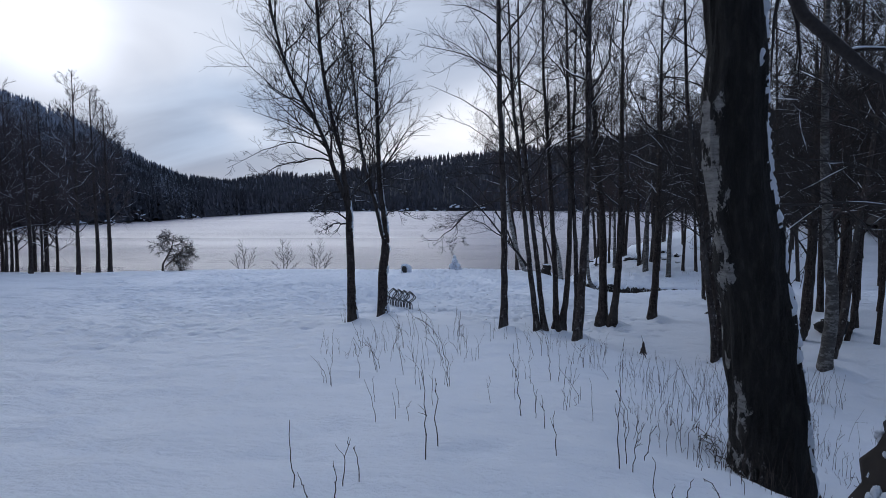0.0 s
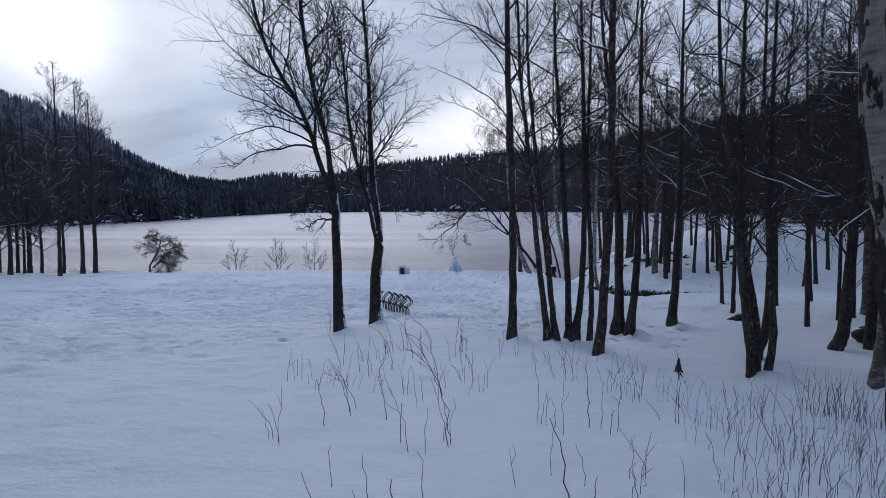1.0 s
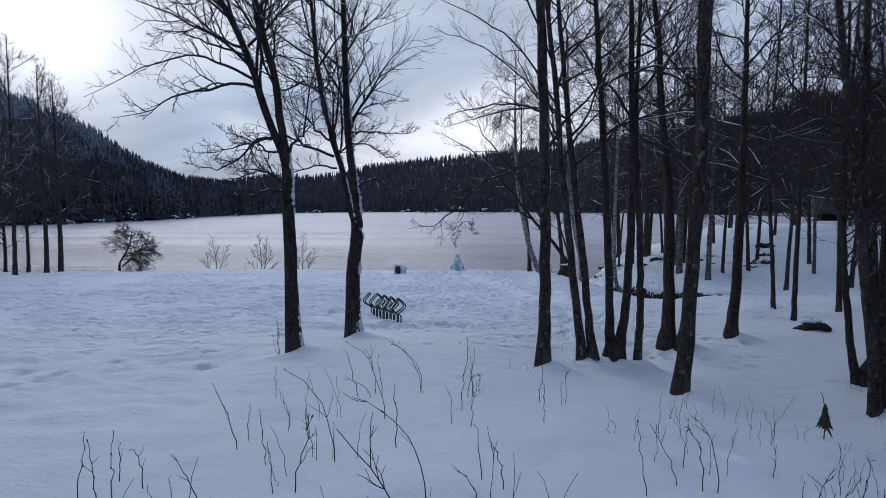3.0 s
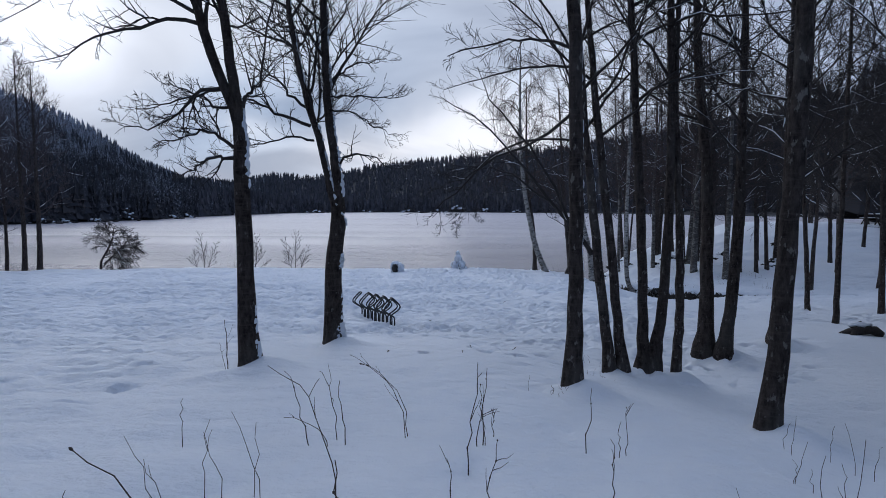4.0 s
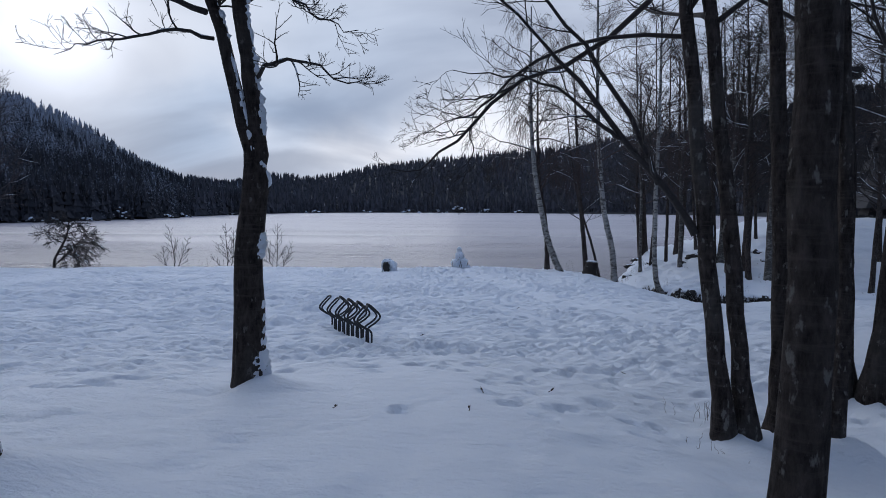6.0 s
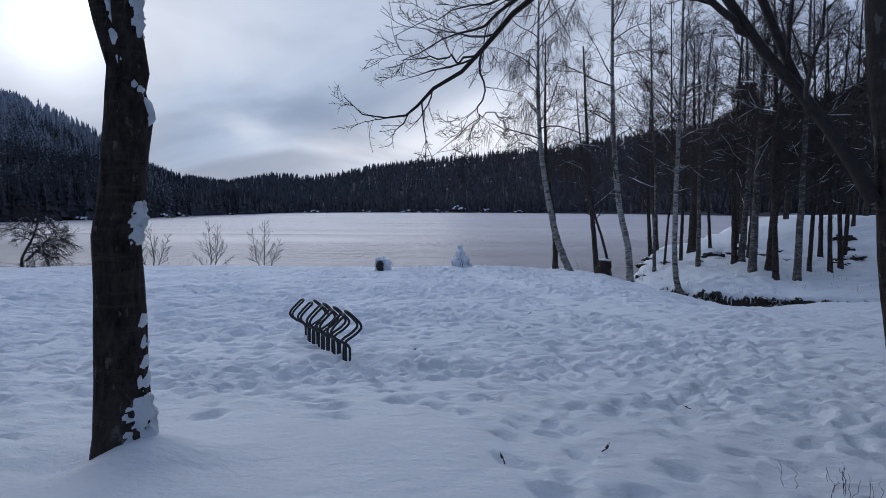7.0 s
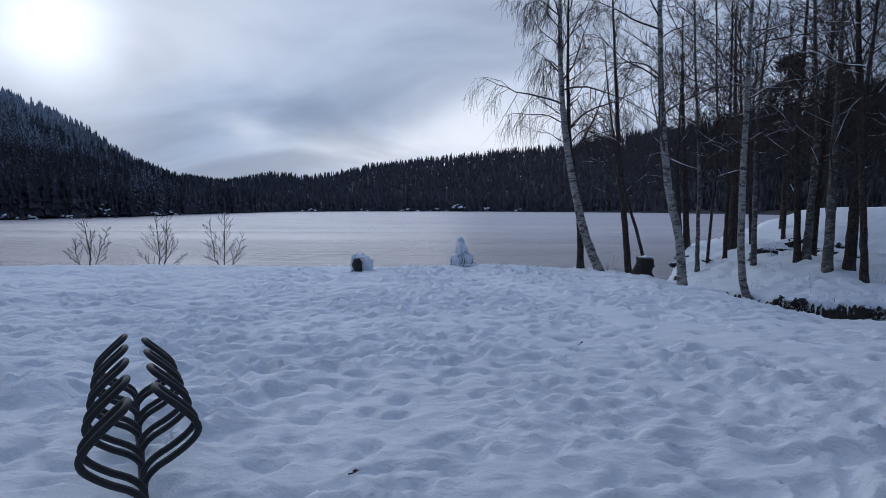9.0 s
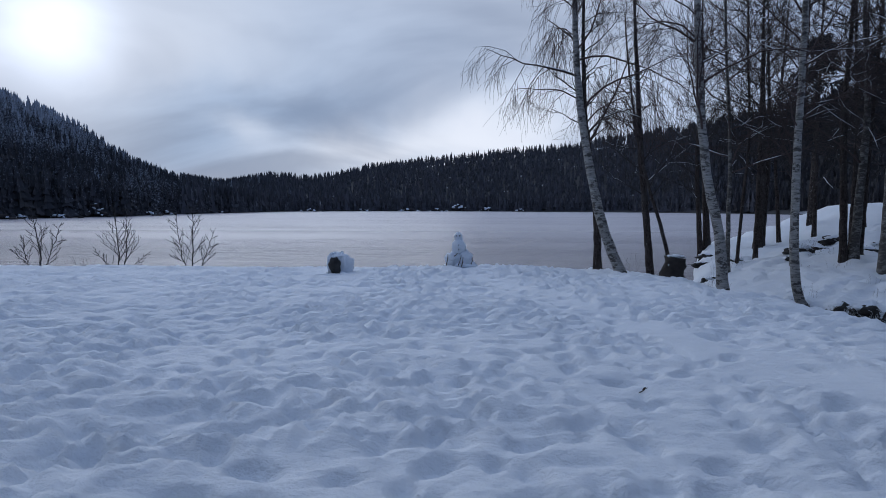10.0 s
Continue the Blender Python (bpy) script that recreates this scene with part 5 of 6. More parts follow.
# trees and bushes along the left shore
for x, y, r, k in ((-23.1, 38.4, 0.12, 2.3), (-24.8, 43.6, 0.15, 0), (-24.1, 43.9, 0.16, 0.3), (-26.5, 39.0, 0.14, -0.8), (-29.2, 44.7, 0.17, 0), (-32.0, 42.0, 0.16, 0), (-35.0, 45.0, 0.17, 0), (-31.0, 38.0, 0.13, 0.5), (-33.5, 39.5, 0.15, 0), (-38.0, 42.5, 0.17, 0), (-29.5, 41.0, 0.1, 0.4), (-27.6, 46.0, 0.12, 0), (-30.6, 45.5, 0.13, 0.4), (-33.0, 44.2, 0.14, 0), (-36.6, 43.4, 0.15, 0), (-40.0, 45.0, 0.16, 0), (-34.5, 47.5, 0.15, 0), (-30.2, 42.5, 0.1, 0.2), (-31.6, 40.2, 0.1, 0), (-32.6, 46.4, 0.13, 0), (-35.6, 41.6, 0.12, 0), (-37.4, 46.0, 0.14, 0), (-28.4, 43.0, 0.09, 0), (-33.8, 41.0, 0.1, 0), (-30.0, 47.2, 0.12, 0)):
    bare_tree("alder_tree", at(x, y), [stem([(0, 0), (0.05, 2), (k * 0.05, 5), (k * 0.1 - 0.1, rng0.uniform(11.6, 12.8) - (2.2 if -28.8 < x < -25.5 else 0.0))], r, 0.02)], "tall bare alder on the far corner of the shore", seed=rng0.randint(100, 9999), twig=SHORE_TWIG, limbs=32, limb_from=0.15 if x < -28 else 0.26, limb_len=0.27, branches=7, twigs=5, droop=0.3, spread=0.95, fine=2.6, sides=8, snow=0.3 if x < -28 else 0.15, cone=True, group="shore trees")


def shrub(place, stems, seed):
    """A small upright shrub: slim leaders with ascending side shoots."""
    rng = np.random.default_rng(seed)
    e = thing("shrub", place, "small bare upright shrub at the water's edge", "shrub", "shore bushes")
    e.scale = (1.2, 1.2, 1.2)
    for points, r0 in stems:
        t, shoots = Tubes(), Tubes()
        n = 14
        p = smooth_path([(q[0], 0, q[1]) for q in points], n)
        p[1:] += rng.normal(0, 0.012, (n - 1, 3))
        p[0, 2] -= 0.15
        t.add(p, np.linspace(r0 * 0.8, 0.006, n), 6)
        t.mesh("stem", TWIG, e)
        tall = points[-1][1]
        for k in range(int(4 + tall * 6)):
            f = 0.14 + 0.82 * (k + rng.random() * 0.6) / (4 + tall * 6)
            i = min(n - 2, int(f * (n - 1)))
            q = p[i] + (p[i + 1] - p[i]) * (f * (n - 1) - i)
            way = side_way(p[i + 1] - p[i], rng, rng.uniform(0.55, 0.95), ((-1) ** k, 0, 0))
            length = tall * (0.40 * (1 - f) + 0.10) * rng.uniform(0.8, 1.3)
            b = arc(q, way, length, 7, rng, 0.35, 0.07)
            shoots.add(b, np.linspace(0.009, 0.004, 7), 4)
            for j in range(2, 6):
                shoots.add(arc(b[j], side_way(b[j + 1] - b[j], rng, 0.6), length * rng.uniform(0.18, 0.4), 4, rng, 0.3, 0.08), np.linspace(0.006, 0.004, 4), 3)
        tagged(shoots.mesh("crown", TWIG, e), kind="stuff")


shrub(at(-14.8, 45.3), [([(0, 0), (-0.02, 0.5), (-0.1, 1.1), (-0.28, 2.0)], 0.035), ([(0.1, 0), (0.35, 0.6), (0.7, 1.5)], 0.02), ([(-0.2, 0), (-0.6, 0.35), (-1.0, 0.65)], 0.016), ([(-0.35, 0), (-0.5, 0.6), (-0.5, 1.1)], 0.016)], 60)
shrub(at(-11.9, 45.4), [([(0, 0), (-0.03, 0.8), (-0.08, 2.15)], 0.03), ([(0.12, 0), (0.25, 0.7), (0.3, 1.95)], 0.028), ([(0.2, 0), (0.6, 0.3), (1.0, 0.6)], 0.016), ([(-0.1, 0), (-0.5, 0.3), (-0.8, 0.75)], 0.016)], 61)
shrub(at(-9.3, 45.8), [([(0, 0), (0.02, 0.9), (0.05, 2.2)], 0.03), ([(-0.15, 0), (-0.35, 0.6), (-0.5, 1.9)], 0.024), ([(0.2, 0), (0.4, 0.5), (0.75, 1.4)], 0.02)], 62)
bare_tree("round_bush", at(-19.1, 42.4), [[(-0.5, 0, 0, 0.07), (-0.45, 0, 0.5, 0.06), (-0.1, 0, 1.1, 0.055), (0.2, 0, 1.7, 0.045), (0.35, 0, 2.5, 0.02)], [(-0.3, 0, 0.3, 0.05), (0.3, 0.1, 0.9, 0.045), (0.8, 0.1, 1.4, 0.03), (1.2, 0.1, 1.9, 0.015)]],
          "rounded bare bush overhanging the shore", "bush", seed=70, limbs=20, limb_from=0.25, limb_len=0.68, branches=9, twigs=8, droop=-0.5, spread=1.1, snow=0.1, fine=2.4, sides=8)


# ---- the bike rack ----
def bike_rack():
    a, b = np.array((-1.12, 22.30)), np.array((-2.22, 24.36))
    z = 1.97
    rack = thing("bike_rack", (a[0], a[1], z), "dark tubular steel bike rack half buried in snow", "bike rack")
    along = np.array((*(b - a), -0.10))
    pitch = np.linalg.norm(along) / 9
    along /= np.linalg.norm(along)
    out = np.array((along[1], -along[0], 0))
    out /= np.linalg.norm(out)
    for k in range(9):
        s = -1 if k % 2 == 0 else 1
        c0, gap = (k + 0.5) * pitch, 0.165
        prof = [(0, -0.3), (0, 0.0), (0, 0.2), (0.012, 0.255), (0.06, 0.305), (0.14, 0.35), (0.205, 0.395), (0.25, 0.44), (0.26, 0.485), (0.228, 0.54), (0.16, 0.61), (0.10, 0.665)]
        pts = [out * s * w + along * (c0 - gap / 2) + np.array((0, 0, h)) for w, h in prof]
        tip = out * s * 0.09 + np.array((0, 0, 0.675))
        turn = [tip + along * (c0 - gap / 2 * math.cos(q)) + (out * s * -0.03 + np.array((0, 0, 0.028))) * math.sin(q) for q in np.linspace(0.3, math.pi - 0.3, 7)]
        back = [p + along * gap for p in pts[::-1]]
        t = Tubes()
        t.add(smooth_path(np.array(pts + turn + back), 74), np.full(74, 0.018), 10)
        t.mesh("wheel_loop", STEEL, rack)


bike_rack()


# ---- things on the meadow ----
def snow_figure():
    rng = random.Random(4)
    fig = thing("snowman", at(0.75, 39.0), "small lumpy snowman on a broad snow base at the shore", "snowman")
    fig.scale = (1.06, 1.06, 1.06)
    bm = bmesh.new()
    lump(bm, (-0.13, 0, 0.16), (0.2, 0.22, 0.22), rng, 0.35)
    lump(bm, (0.15, 0.02, 0.17), (0.2, 0.24, 0.24), rng, 0.35)
    lump(bm, (0.1, 0.02, 0.0), (0.42, 0.3, 0.12), rng, 0.35)
    part("base", bm, SNOW, fig)
    bm = bmesh.new()
    lump(bm, (0.0, 0, 0.48), (0.185, 0.18, 0.22), rng, 0.3)
    part("body", bm, SNOW, fig)
    bm = bmesh.new()
    lump(bm, (-0.01, 0, 0.72), (0.105, 0.10, 0.15), rng, 0.3)
    part("head", bm, SNOW, fig)
    for x, z in ((-0.05, 0.80), (0.03, 0.80)):
        bm = bmesh.new()
        lump(bm, (x - 0.01, -0.10, z - 0.02), (0.018, 0.016, 0.018), rng, 0.1, 6)
        part("eye", bm, ROCK, fig)
    for z in (0.44, 0.55):
        bm = bmesh.new()
        lump(bm, (-0.01, -0.205, z), (0.015, 0.014, 0.015), rng, 0.1, 6)
        part("button", bm, ROCK, fig)
    for x0, x1, z0, z1 in ((-0.32, -0.28, 0.05, 0.34), (-0.02, 0.05, 0.05, 0.3), (0.06, 0.10, 0.02, 0.26), (-0.12, -0.04, 0.28, 0.36), (0.30, 0.34, 0.08, 0.25)):
        t = Tubes()
        p = smooth_path([(x0, -0.32, z0), ((x0 + x1) / 2 + 0.01, -0.33, (z0 + z1) / 2), (x1, -0.28, z1)], 7)
        t.add(p, np.linspace(0.014, 0.008, 7), 5)
        t.mesh("stick", WEED, fig)


snow_figure()


def capped(name, place, size, label, category, mat, cap_at, cap_size, seed, rough=0.3):
    """A dark lump with a pad of snow lying on it."""
    rng = random.Random(seed)
    e = thing(name, place, label, category)
    bm = bmesh.new()
    lump(bm, (0, 0, size[2] * 0.55), size, rng, rough)
    part("stone" if mat is ROCK else "wood", bm, mat, e)
    bm = bmesh.new()
    lump(bm, cap_at, cap_size, rng, 0.25)
    part("snow_cap", bm, SNOW, e)
    return e


def snowed_boulder():
    """A boulder buried in a rough block of snow, its dark face showing through."""
    rng = random.Random(5)
    e = thing("boulder", at(-2.36, 38.2, -0.02), "dark brown boulder in a rough block of shore snow", "boulder")
    bm = bmesh.new()
    lump(bm, (-0.05, -0.16, 0.2), (0.15, 0.16, 0.27), rng, 0.4)
    part("stone", bm, ROCK, e)
    bm = bmesh.new()
    for c, k in (((-0.18, 0.02, 0.26), (0.13, 0.2, 0.28)), ((0.17, 0.02, 0.22), (0.2, 0.24, 0.3)), ((0.0, 0.06, 0.42), (0.25, 0.22, 0.13)), ((0.08, 0.0, 0.54), (0.05, 0.05, 0.05)), ((-0.12, 0.0, 0.53), (0.06, 0.06, 0.05)), ((0.1, 0.05, 0.03), (0.38, 0.3, 0.09)), ((-0.05, 0.2, 0.2), (0.24, 0.2, 0.25))):
        lump(bm, c, k, rng, 0.35)
    part("snow_cap", bm, SNOW, e)


snowed_boulder()
# added lump that stands in for a dark earth hollow
capped("rock", at(12.75, 19.6), (0.6, 0.35, 0.32), "dark snow-topped lump in place of an earth hollow among the trees", "rock", ROCK, (0.05, 0.1, 0.36), (0.5, 0.28, 0.1), 7)
for i, (x, y, s) in enumerate(((14.7, 47.2, 0.7), (16.9, 46.6, 0.8), (18.2, 47.6, 0.6), (19.9, 44.2, 0.8), (20.6, 44.6, 0.6), (18.6, 42.7, 0.6), (22.5, 48.5, 0.8), (18.0, 50.2, 0.7), (21.5, 46.6, 0.5), (12.2, 50.3, 0.5), (11.2, 48.4, 0.4), (9.1, 43.6, 0.3), (9.9, 44.4, 0.35), (10.9, 45.2, 0.3), (11.8, 46.4, 0.35), (15.6, 45.2, 0.4), (16.4, 43.6, 0.3), (13.0, 44.9, 0.3), (17.4, 44.8, 0.45), (16.2, 48.4, 0.5))):
    capped("rock", at(x, y, -0.1), (0.75 * s, 0.5 * s, 0.3 * s), "dark rock half covered with snow on the bank", "rock", ROCK, (0.03, 0.1 * s, 0.34 * s), (0.66 * s, 0.42 * s, 0.2 * s), 30 + i, 0.7)


def stump(place, height, radius, label, seed, lean=0.1):
    rng = np.random.default_rng(seed)
    e = thing("tree_stump", place, label, "stump")
    t = Tubes()
    n = 9
    z = np.linspace(-0.2, height, n)
    p = np.stack([lean * z / height, 0 * z, z], 1)
    t.add(p, radius * (1 + 0.35 * np.exp(-np.maximum(z, 0) / 0.15)), 18, 0.42, rng)
    t.mesh("wood", WOOD, e)
    bm = bmesh.new()
    rnd = random.Random(seed)
    lump(bm, (lean, 0, height + 0.03), (radius * 0.9, radius * 0.9, 0.045), rnd, 0.4)
    for _ in range(46 if height > 0.8 else 4):
        a, z = rnd.uniform(0, 6.28), rnd.uniform(0.2, 0.98) * height
        k = rnd.uniform(0.012, 0.034)
        lump(bm, (lean * z / height + radius * 1.03 * math.cos(a), radius * 1.03 * math.sin(a), z), (k, k, k * 1.3), rnd, 0.5, 9)
    part("snow_cap", bm, SNOW, e)
    return e


stump(at(6.66, 39.4), 0.62, 0.27, "dark weathered tree stump with a snow cap at the lake edge", 3)
stump(at(2.88, 3.75, -0.1), 0.84, 0.26, "mossy dark stump with snow clinging to it", 8, 0.25)


def fallen_log():
    rng = np.random.default_rng(6)
    e = thing("fallen_log", at(10.3, 22.7, -0.08), "dark fallen log with snow along its top", "log")
    for pts, r in (([(-0.45, 0.1, 0.02), (-0.1, 0, 0.14), (0.3, -0.05, 0.2), (0.55, -0.1, 0.1)], 0.10), ([(-0.3, -0.2, 0.0), (0.0, 0.05, 0.22), (0.2, 0.2, 0.34)], 0.07), ([(0.5, -0.2, 0.02), (0.3, 0.05, 0.16), (-0.05, 0.25, 0.24)], 0.06)):
        t = Tubes()
        p = smooth_path(pts, 9)
        t.add(p, r * np.array([0.5, 0.9, 1, 1.05, 1, 1.05, 1, 0.9, 0.6]), 10, 0.35, rng)
        t.mesh("wood", WOOD, e)
    bm = bmesh.new()
    lump(bm, (0.1, 0.08, 0.30), (0.28, 0.14, 0.07), random.Random(2), 0.4)
    part("snow_cap", bm, SNOW, e)


fallen_log()


def box(bm, c, s, turn=0.0):
    m = Matrix.Translation(c) @ Matrix.Rotation(turn, 4, "Z") @ Matrix.Diagonal((*s, 1))
    vs = bmesh.ops.create_cube(bm, size=1.0, matrix=m)["verts"]
    bmesh.ops.bevel(bm, geom=list({e for v in vs for e in v.link_edges}), offset=min(s) * 0.15, segments=1, affect="EDGES")


def picnic_table(x, y, turn):
    e = thing("picnic_table", at(x, y, -0.02), "dark wooden picnic table with benches under snow", "table", "picnic tables", turn)
    for k in range(4):
        bm = bmesh.new()
        box(bm, (0, -0.27 + 0.18 * k, 0.72), (1.8, 0.15, 0.045))
        part("tabletop_plank", bm, WOOD, e, smooth=False)
    for s in (-1, 1):
        bm = bmesh.new()
        box(bm, (0, 0.72 * s, 0.44), (1.8, 0.26, 0.05))
        bench = part("bench", bm, WOOD, e, smooth=False)
        bm = bmesh.new()
        lump(bm, (0, 0.72 * s, 0.485), (0.88, 0.13, 0.045), random.Random(3), 0.15, 8)
        part("snow", bm, SNOW, bench, "layer of snow")
        for sx in (-0.65, 0.65):
            t = Tubes()
            t.add(np.array([(sx, 0.75 * s, -0.05), (sx, 0.3 * s, 0.70)]), [0.05, 0.05], 6)
            t.mesh("leg", WOOD, e)
    bm = bmesh.new()
    lump(bm, (0, 0, 0.77), (0.88, 0.34, 0.06), random.Random(5), 0.15, 10)
    part("snow", bm, SNOW, e)


picnic_table(31.0, 51.5, 15)
picnic_table(33.8, 52.2, -10)


# rough frozen tussocks and stones along the cut of the stream
def stream_edge():
    rng = random.Random(12)
    for i in range(13):
        f = rng.random()
        k = rng.choice((3, 4, 5, 5, 6, 6))
        a, b = CREEK[k], CREEK[k + 1]
        d = b - a
        n = np.array((-d[1], d[0])) / np.linalg.norm(d)
        if n[1] < 0 and k > 3:
            n = -n
        side = rng.uniform(0.45, 0.75) * (1 if k > 3 or rng.random() < 0.3 else -1)
        x, y = a + d * f + n * side
        s = rng.uniform(0.09, 0.2)
        capped("bank_stone", (x, y, float(near_height(x, y)) - 0.13), (s * 1.3, s, s * 0.9), "dark frosted stone in the cut stream bank", "stone", ROCK, (0, 0.05, s * 0.95), (s * 1.35, s * 0.95, s * 0.6), 400 + i)["group"] = "stream bank stones"


stream_edge()


def bank_tussock(x, y, seed, z=None, name="bank_tussock", label="dark dead grass tussock furred with frost on the stream bank", group="bank tussocks", frost=22, size=1.0):
    """Dead grass hanging over the cut bank, some of its blades furred with frost."""
    rng = np.random.default_rng(seed)
    e = thing(name, (x, y, float(near_height(x, y)) if z is None else z), label, "grass", group)
    for name, mat, count in (("grass", EARTH_DRY, 70), ("frost", SNOW, frost)):
        t = Tubes()
        for _ in range(count):
            a, s = rng.random() * 6.28, rng.uniform(0.15, 0.38) * size
            o = np.array((rng.normal(0, 0.16), rng.normal(0, 0.1), -0.03))
            d = np.array((math.cos(a), math.sin(a) - 0.4, 0))
            p = np.array([o, o + d * s * 0.35 + (0, 0, s * 0.5), o + d * s * 0.8 + (0, 0, s * 0.35), o + d * s + (0, 0, -s * 0.1)])
            t.add(p, np.array((0.008, 0.007, 0.006, 0.003)) * (0.5 if size < 1 else 1.0) * (1.0 if mat is not SNOW else 1.2), 3)
        t.mesh(name, mat, e)["kind"] = "stuff"


EARTH_DRY = plain("dead_grass", (0.035, 0.028, 0.022), 0.95, 0.5, 12, 0.3)
rngt = random.Random(8)
for i in range(22):
    x = rngt.uniform(9.4, 12.2)
    y = float(np.interp(x, (9.2, 10.2, 11.5, 13.5, 17.0), (36.4, 35.45, 35.15, 35.0, 34.6))) + rngt.uniform(0.5, 0.8)
    bank_tussock(x, y, 700 + i, frost=14, size=0.55)


for i, (x, y) in enumerate(((2.12, 4.85), (2.3, 5.05), (2.02, 5.15), (2.22, 4.6), (3.05, 4.5), (3.2, 4.8), (3.35, 4.2), (3.5, 5.2), (3.15, 5.6))):
    bank_tussock(x, y, 760 + i, at(x, y)[2] - 0.08, "grass_tussock", "brown dead grass and leaf litter poking through snow", "grass by the old birch", 8, 0.42)


# ---- dead weeds standing out of the snow ----
def weed(x, y, h, lean, seed, arch=0.0, forks=0, thick=0.0032, name="dead_stalk", label="thin dead weed stalk standing in the snow"):
    rng = np.random.default_rng(seed)
    e = thing(name, at(x, y), label, "weed", "dead weeds")
    t = Tubes()
    n = 9
    s = np.linspace(0, 1, n)
    p = np.stack([lean * (s ** (1 + arch)), rng.normal(0, 0.05) * s * h, h * (s - arch * 0.28 * s ** 3) / (1 - arch * 0.28)], 1)
    p[1:] += rng.normal(0, 0.012 * h + 0.002, (n - 1, 3))
    p[0, 2] -= 0.06
    t.add(p, np.linspace(thick, thick * 0.45, n), 5)
    for f in range(forks):
        i = rng.integers(3, n - 1)
        b = arc(p[i], side_way(p[i] - p[i - 1], rng, rng.uniform(0.35, 0.8)), h * rng.uniform(0.15, 0.38), 5, rng, 0.2, 0.18)
        t.add(b, np.linspace(thick * 0.6, thick * 0.3, 5), 4)
        if forks > 3:
            for _ in range(2):
                j = rng.integers(1, 4)
                t.add(arc(b[j], side_way(b[j + 1] - b[j], rng, 0.6), h * 0.09, 3, rng, 0.2, 0.1), [thick * 0.4, thick * 0.35, thick * 0.3], 3)
    for k in range(rng.integers(0, 4)):
        i = rng.integers(2, n)
        t.add(np.array([p[i - 1] * 0.15 + p[i] * 0.85, p[i], p[i] + (p[i] - p[i - 1]) * 0.12]), [thick * 0.6, thick * 1.5, thick * 0.5], 5)
    t.mesh("stem", WEED, e)
    return e


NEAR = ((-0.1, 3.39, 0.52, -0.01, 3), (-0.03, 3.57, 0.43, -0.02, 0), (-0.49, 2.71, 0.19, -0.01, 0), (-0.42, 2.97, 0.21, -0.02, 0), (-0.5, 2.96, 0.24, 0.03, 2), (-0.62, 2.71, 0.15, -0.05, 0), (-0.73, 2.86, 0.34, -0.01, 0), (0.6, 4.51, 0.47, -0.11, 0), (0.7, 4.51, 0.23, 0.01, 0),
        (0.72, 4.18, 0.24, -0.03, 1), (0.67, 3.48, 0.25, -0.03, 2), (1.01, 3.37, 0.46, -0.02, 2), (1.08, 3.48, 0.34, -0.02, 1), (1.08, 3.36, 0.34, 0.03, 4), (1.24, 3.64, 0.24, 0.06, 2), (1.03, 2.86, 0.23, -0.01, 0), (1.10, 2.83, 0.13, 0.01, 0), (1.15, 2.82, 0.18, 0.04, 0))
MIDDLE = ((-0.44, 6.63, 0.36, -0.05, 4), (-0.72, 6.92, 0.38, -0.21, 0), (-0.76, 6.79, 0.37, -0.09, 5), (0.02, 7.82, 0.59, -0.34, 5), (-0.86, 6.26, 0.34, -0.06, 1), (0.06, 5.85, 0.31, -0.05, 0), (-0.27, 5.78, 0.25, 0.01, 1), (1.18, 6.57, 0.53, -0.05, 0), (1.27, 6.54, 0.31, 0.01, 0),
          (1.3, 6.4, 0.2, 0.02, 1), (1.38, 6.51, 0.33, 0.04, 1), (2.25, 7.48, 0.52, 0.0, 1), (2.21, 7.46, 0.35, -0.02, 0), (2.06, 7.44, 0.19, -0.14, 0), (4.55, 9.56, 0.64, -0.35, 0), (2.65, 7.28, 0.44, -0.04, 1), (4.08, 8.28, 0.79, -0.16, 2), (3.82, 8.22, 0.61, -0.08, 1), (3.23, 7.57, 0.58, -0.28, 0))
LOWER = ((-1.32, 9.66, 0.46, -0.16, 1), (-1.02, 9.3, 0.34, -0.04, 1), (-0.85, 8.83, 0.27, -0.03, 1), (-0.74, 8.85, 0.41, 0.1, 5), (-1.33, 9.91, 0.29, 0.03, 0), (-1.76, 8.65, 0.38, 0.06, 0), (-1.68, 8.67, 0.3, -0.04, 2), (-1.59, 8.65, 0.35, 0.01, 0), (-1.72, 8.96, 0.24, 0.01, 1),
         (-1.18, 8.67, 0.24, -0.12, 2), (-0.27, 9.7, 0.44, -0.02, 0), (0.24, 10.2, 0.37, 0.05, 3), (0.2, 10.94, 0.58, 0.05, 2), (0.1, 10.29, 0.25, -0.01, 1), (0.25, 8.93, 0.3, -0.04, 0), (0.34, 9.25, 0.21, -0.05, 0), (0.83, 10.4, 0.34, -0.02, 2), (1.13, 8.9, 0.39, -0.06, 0))
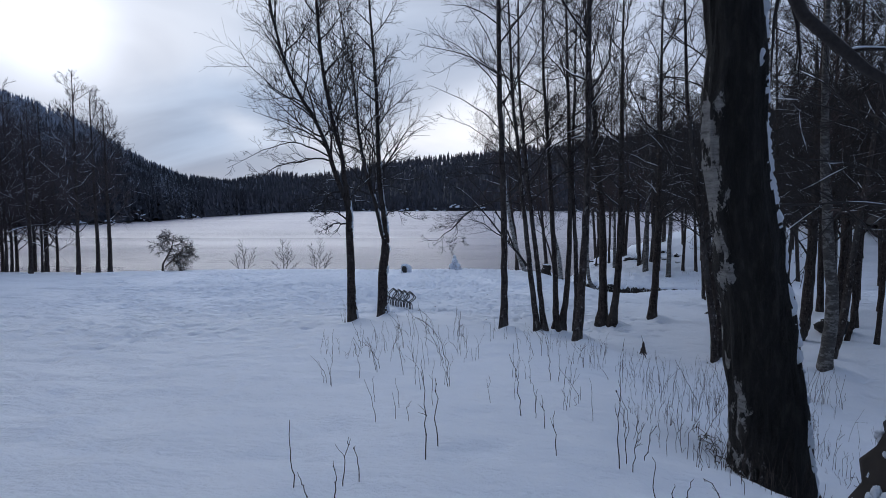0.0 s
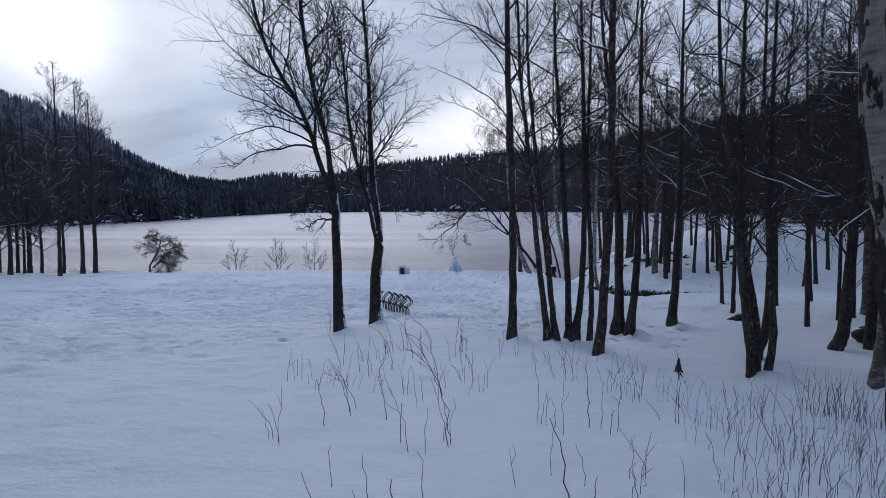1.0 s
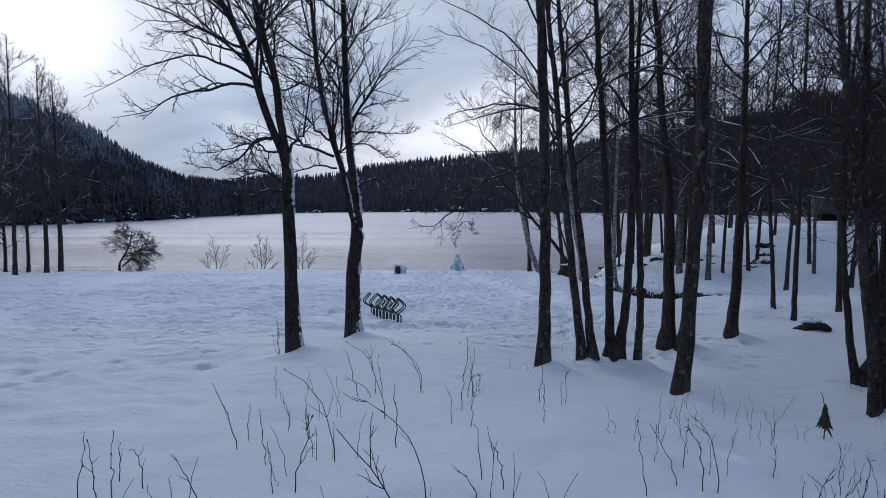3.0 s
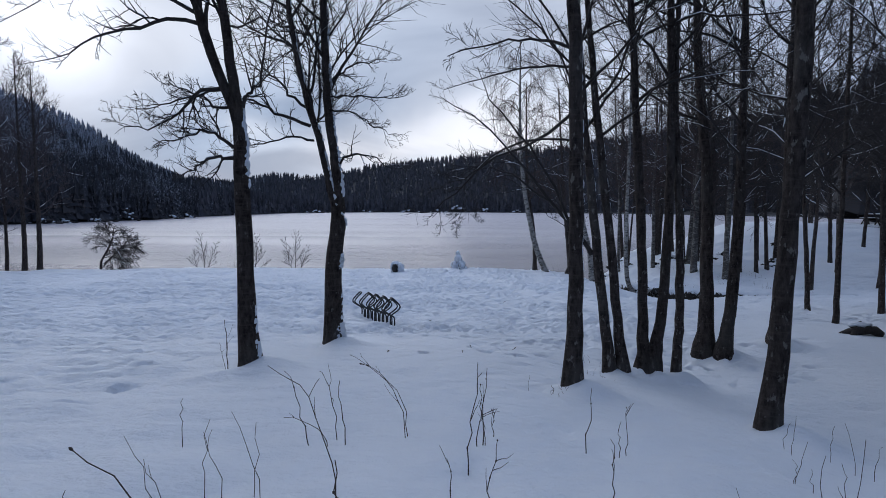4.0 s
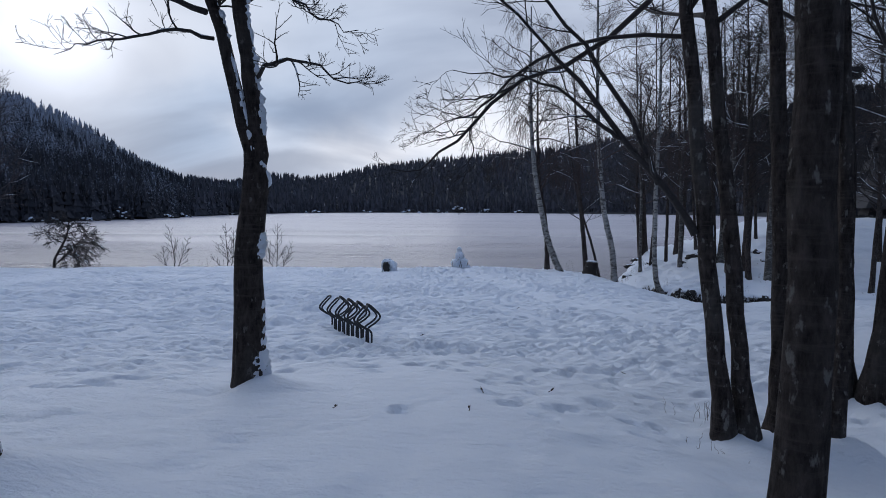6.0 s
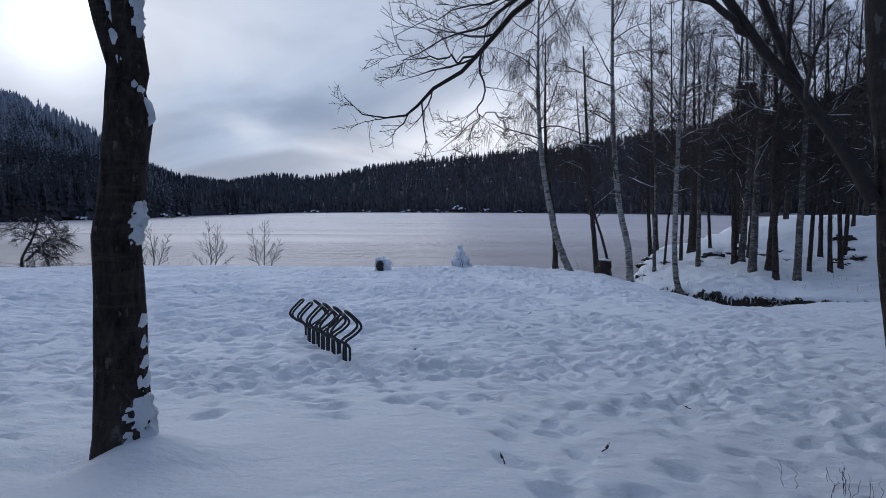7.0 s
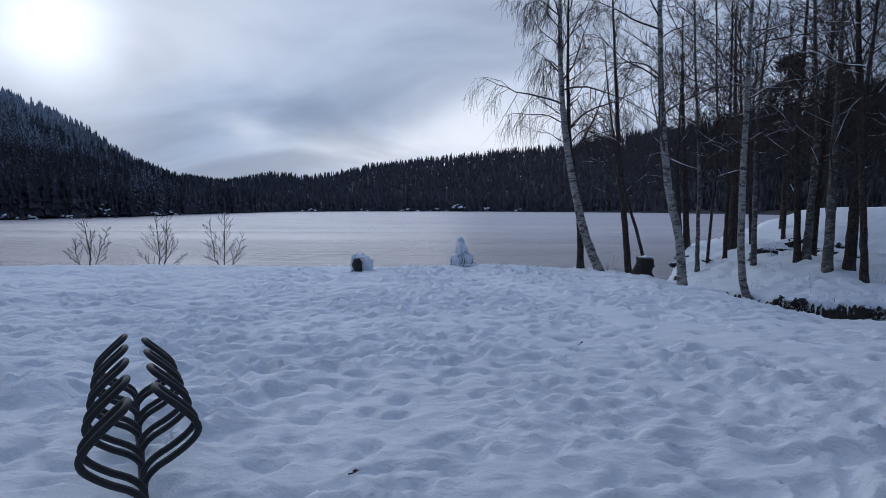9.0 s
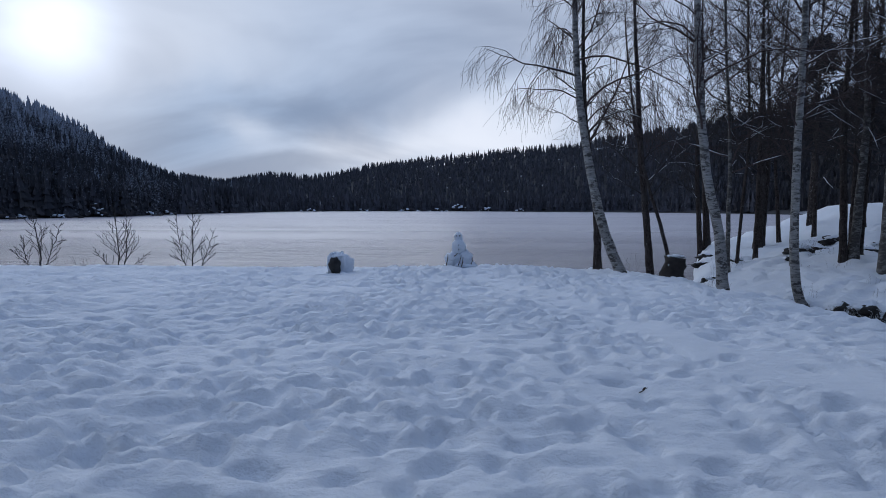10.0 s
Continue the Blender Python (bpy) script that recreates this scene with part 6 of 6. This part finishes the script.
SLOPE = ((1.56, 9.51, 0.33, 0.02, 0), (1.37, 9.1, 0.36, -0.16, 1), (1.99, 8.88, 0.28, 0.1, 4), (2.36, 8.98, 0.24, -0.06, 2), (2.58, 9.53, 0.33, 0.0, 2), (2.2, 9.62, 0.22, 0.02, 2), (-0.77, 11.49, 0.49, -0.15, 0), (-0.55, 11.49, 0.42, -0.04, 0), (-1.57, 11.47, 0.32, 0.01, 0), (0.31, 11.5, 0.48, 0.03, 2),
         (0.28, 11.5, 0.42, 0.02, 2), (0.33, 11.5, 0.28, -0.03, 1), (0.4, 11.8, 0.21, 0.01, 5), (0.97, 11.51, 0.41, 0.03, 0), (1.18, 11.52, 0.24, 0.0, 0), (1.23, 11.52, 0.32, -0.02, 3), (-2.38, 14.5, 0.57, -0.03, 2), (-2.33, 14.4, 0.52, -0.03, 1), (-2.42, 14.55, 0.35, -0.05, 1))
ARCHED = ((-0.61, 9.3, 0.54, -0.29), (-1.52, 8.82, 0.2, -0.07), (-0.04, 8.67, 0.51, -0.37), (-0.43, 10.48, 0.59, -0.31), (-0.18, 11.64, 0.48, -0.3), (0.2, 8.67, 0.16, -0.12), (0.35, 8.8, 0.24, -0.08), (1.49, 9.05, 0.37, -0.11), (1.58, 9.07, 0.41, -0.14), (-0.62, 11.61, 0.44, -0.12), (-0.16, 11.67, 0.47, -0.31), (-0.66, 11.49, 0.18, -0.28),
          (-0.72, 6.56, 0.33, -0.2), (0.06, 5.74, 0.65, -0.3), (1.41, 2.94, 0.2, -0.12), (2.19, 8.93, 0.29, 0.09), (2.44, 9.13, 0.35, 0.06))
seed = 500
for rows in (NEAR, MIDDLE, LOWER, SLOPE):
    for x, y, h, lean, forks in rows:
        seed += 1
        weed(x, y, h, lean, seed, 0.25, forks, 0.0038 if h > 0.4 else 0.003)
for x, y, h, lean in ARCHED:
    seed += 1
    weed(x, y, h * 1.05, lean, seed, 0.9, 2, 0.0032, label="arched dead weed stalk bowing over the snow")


def weed_clump(x, y, count, seed, tall, thick=0.0024, label="sparse clump of thin dead weeds in snow"):
    rng = np.random.default_rng(seed)
    e = thing("weed_clump", at(x, y), label, "weed", "weed clumps")
    for _ in range(count):
        t = Tubes()
        dx, dy, h = rng.normal(0, 0.16), rng.normal(0, 0.16), tall * rng.uniform(0.4, 1.2)
        n = 6
        s = np.linspace(0, 1, n)
        p = np.stack([dx + rng.normal(0, 0.22) * h * s ** 1.6, dy + rng.normal(0, 0.15) * h * s, h * s], 1)
        p[1:] += rng.normal(0, 0.008, (n - 1, 3))
        p[0, 2] -= 0.08
        t.add(p, np.linspace(thick, thick * 0.5, n), 3)
        if rng.random() < 0.4:
            t.add(arc(p[3], side_way(p[4] - p[3], rng, 0.5), h * 0.3, 4, rng, 0.2, 0.15), np.linspace(thick * 0.66, thick * 0.42, 4), 3)
        t.mesh("stem", WEED, e)


rngw = random.Random(77)
for k in range(64):
    for _ in range(30):
        x, y = rngw.uniform(-1.6, 6.5), rngw.uniform(4.2, 12.2)
        ok = x < 0.55 * y + 0.4 and x > -0.16 * y - 0.2 and not (9.4 < y and -0.3 < x < 0.9)
        if y > 10.5 and x < 2.0:
            ok = False
        if ok:
            break
    weed_clump(x, y, rngw.randint(2, 5), 900 + k, rngw.uniform(0.18, 0.42))
for k in range(12):
    weed_clump(rngw.uniform(4.0, 7.0), rngw.uniform(8.0, 11.5), 6, 1200 + k, 0.5)
for k in range(9):
    weed_clump(6.2 + 0.17 * k, 11.75 + rngw.uniform(-0.25, 0.45), 8, 1230 + k, 0.68, 0.0042, "thick clump of reddish dead stalks in snow")
for x, y in ((2.1, 4.3), (2.25, 4.5), (1.9, 4.1), (2.2, 3.9), (2.45, 4.15), (1.7, 3.7), (1.5, 4.4), (3.2, 5.3), (3.4, 5.9), (3.6, 5.0), (3.0, 5.8), (3.9, 6.4), (2.9, 6.6), (1.8, 5.2), (4.4, 7.0), (3.3, 7.2)):
    weed_clump(x, y, 10, int(x * 90 + y * 13), 0.24)
for k in range(34):
    x, y = rngw.uniform(2.4, 5.6), rngw.uniform(5.2, 9.5)
    weed_clump(x, y, 5, 1500 + k, rngw.uniform(0.2, 0.4))
for k in range(28):
    x = rngw.uniform(9.6, 17.0)
    y = float(np.interp(x, (9.2, 10.2, 11.5, 13.5, 17.0), (36.4, 35.45, 35.15, 35.0, 34.6))) + rngw.choice((0.7, 0.9, 1.4, 2.5, 4.0, 6.0)) * rngw.uniform(0.8, 1.3)
    weed_clump(x, y, 5, 2400 + k, rngw.uniform(0.1, 0.28))
for x, y in ((8.9, 42.6), (9.5, 43.6), (10.3, 44.4), (11.1, 45.4), (14.6, 46.6), (14.9, 46.9), (15.2, 46.4), (6.2, 41.6), (7.2, 41.2)):
    weed_clump(x, y, 12, int(2600 + x * 10), 0.55)
for x in (-13.6, -13.2, -12.8, -12.5):
    weed_clump(x, 44.4, 9, int(3000 + x * 10), 0.45)
for x, y in ((2.15, 5.1), (2.3, 5.3), (2.0, 5.4), (2.45, 5.0), (6.9, 15.0), (7.3, 15.2), (7.6, 16.6), (2.5, 17.1), (1.15, 13.85)):
    weed_clump(x, y, 9, int(x * 100 + y * 10), 0.13)


def withered_plant():
    rng = np.random.default_rng(9)
    e = thing("withered_plant", at(3.97, 11.9), "small withered brown plant with hanging leaves", "plant")
    t = Tubes()
    t.add(np.array([(0, 0, -0.05), (0.01, 0, 0.2), (-0.02, 0, 0.42), (-0.05, 0, 0.5)]), [0.006, 0.005, 0.004, 0.002], 5)
    t.mesh("stem", WEED, e)
    t = Tubes()
    for _ in range(60):
        z = rng.uniform(0.16, 0.38)
        a, r = rng.random() * 6.28, (0.42 - z) * 0.33
        top = np.array((0, 0, z))
        out = np.array((math.cos(a) * r, math.sin(a) * r, z - rng.uniform(0.05, 0.12)))
        t.add(np.array([top, (top + out) / 2 + (0, 0, 0.01), out]), [0.004, 0.012, 0.004], 4)
    t.mesh("leaf", WEED, e)["kind"] = "stuff"


withered_plant()


def fallen_twig(x, y, length, turn, seed, curl=0.3):
    """A small dark twig or withered leaf lying on the snow."""
    rng = np.random.default_rng(seed)
    e = thing("fallen_twig", at(x, y), "small dark twig lying on the snow", "twig", "fallen twigs", turn)
    t = Tubes()
    p = arc((-length / 2, 0, 0.004), (1, 0, 0.12), length, 6, rng, curl, 0.2)
    t.add(p, np.linspace(0.005, 0.0025, 6), 5)
    t.mesh("stem", WEED, e)
    t = Tubes()
    t.add(p[2:5] + np.array((0, 0.008, 0.006)), [0.003, 0.009, 0.003], 6, 0.3, rng)
    t.mesh("leaf", WEED, e)


for i, (x, y, length, turn) in enumerate(((-0.29, 23.1, 0.07, 20), (0.5, 17.83, 0.09, 110), (-0.79, 16.93, 0.05, 40), (0.35, 16.85, 0.08, 75), (1.32, 18.46, 0.12, 35), (2.03, 27.48, 0.10, 10), (2.63, 20.31, 0.08, 150))):
    fallen_twig(x, y, length, turn, 2000 + i)
for x, y in ((2.84, 18.23), (3.1, 18.45), (2.95, 18.3)):
    weed_clump(x, y, 6, int(x * 1000), 0.22)
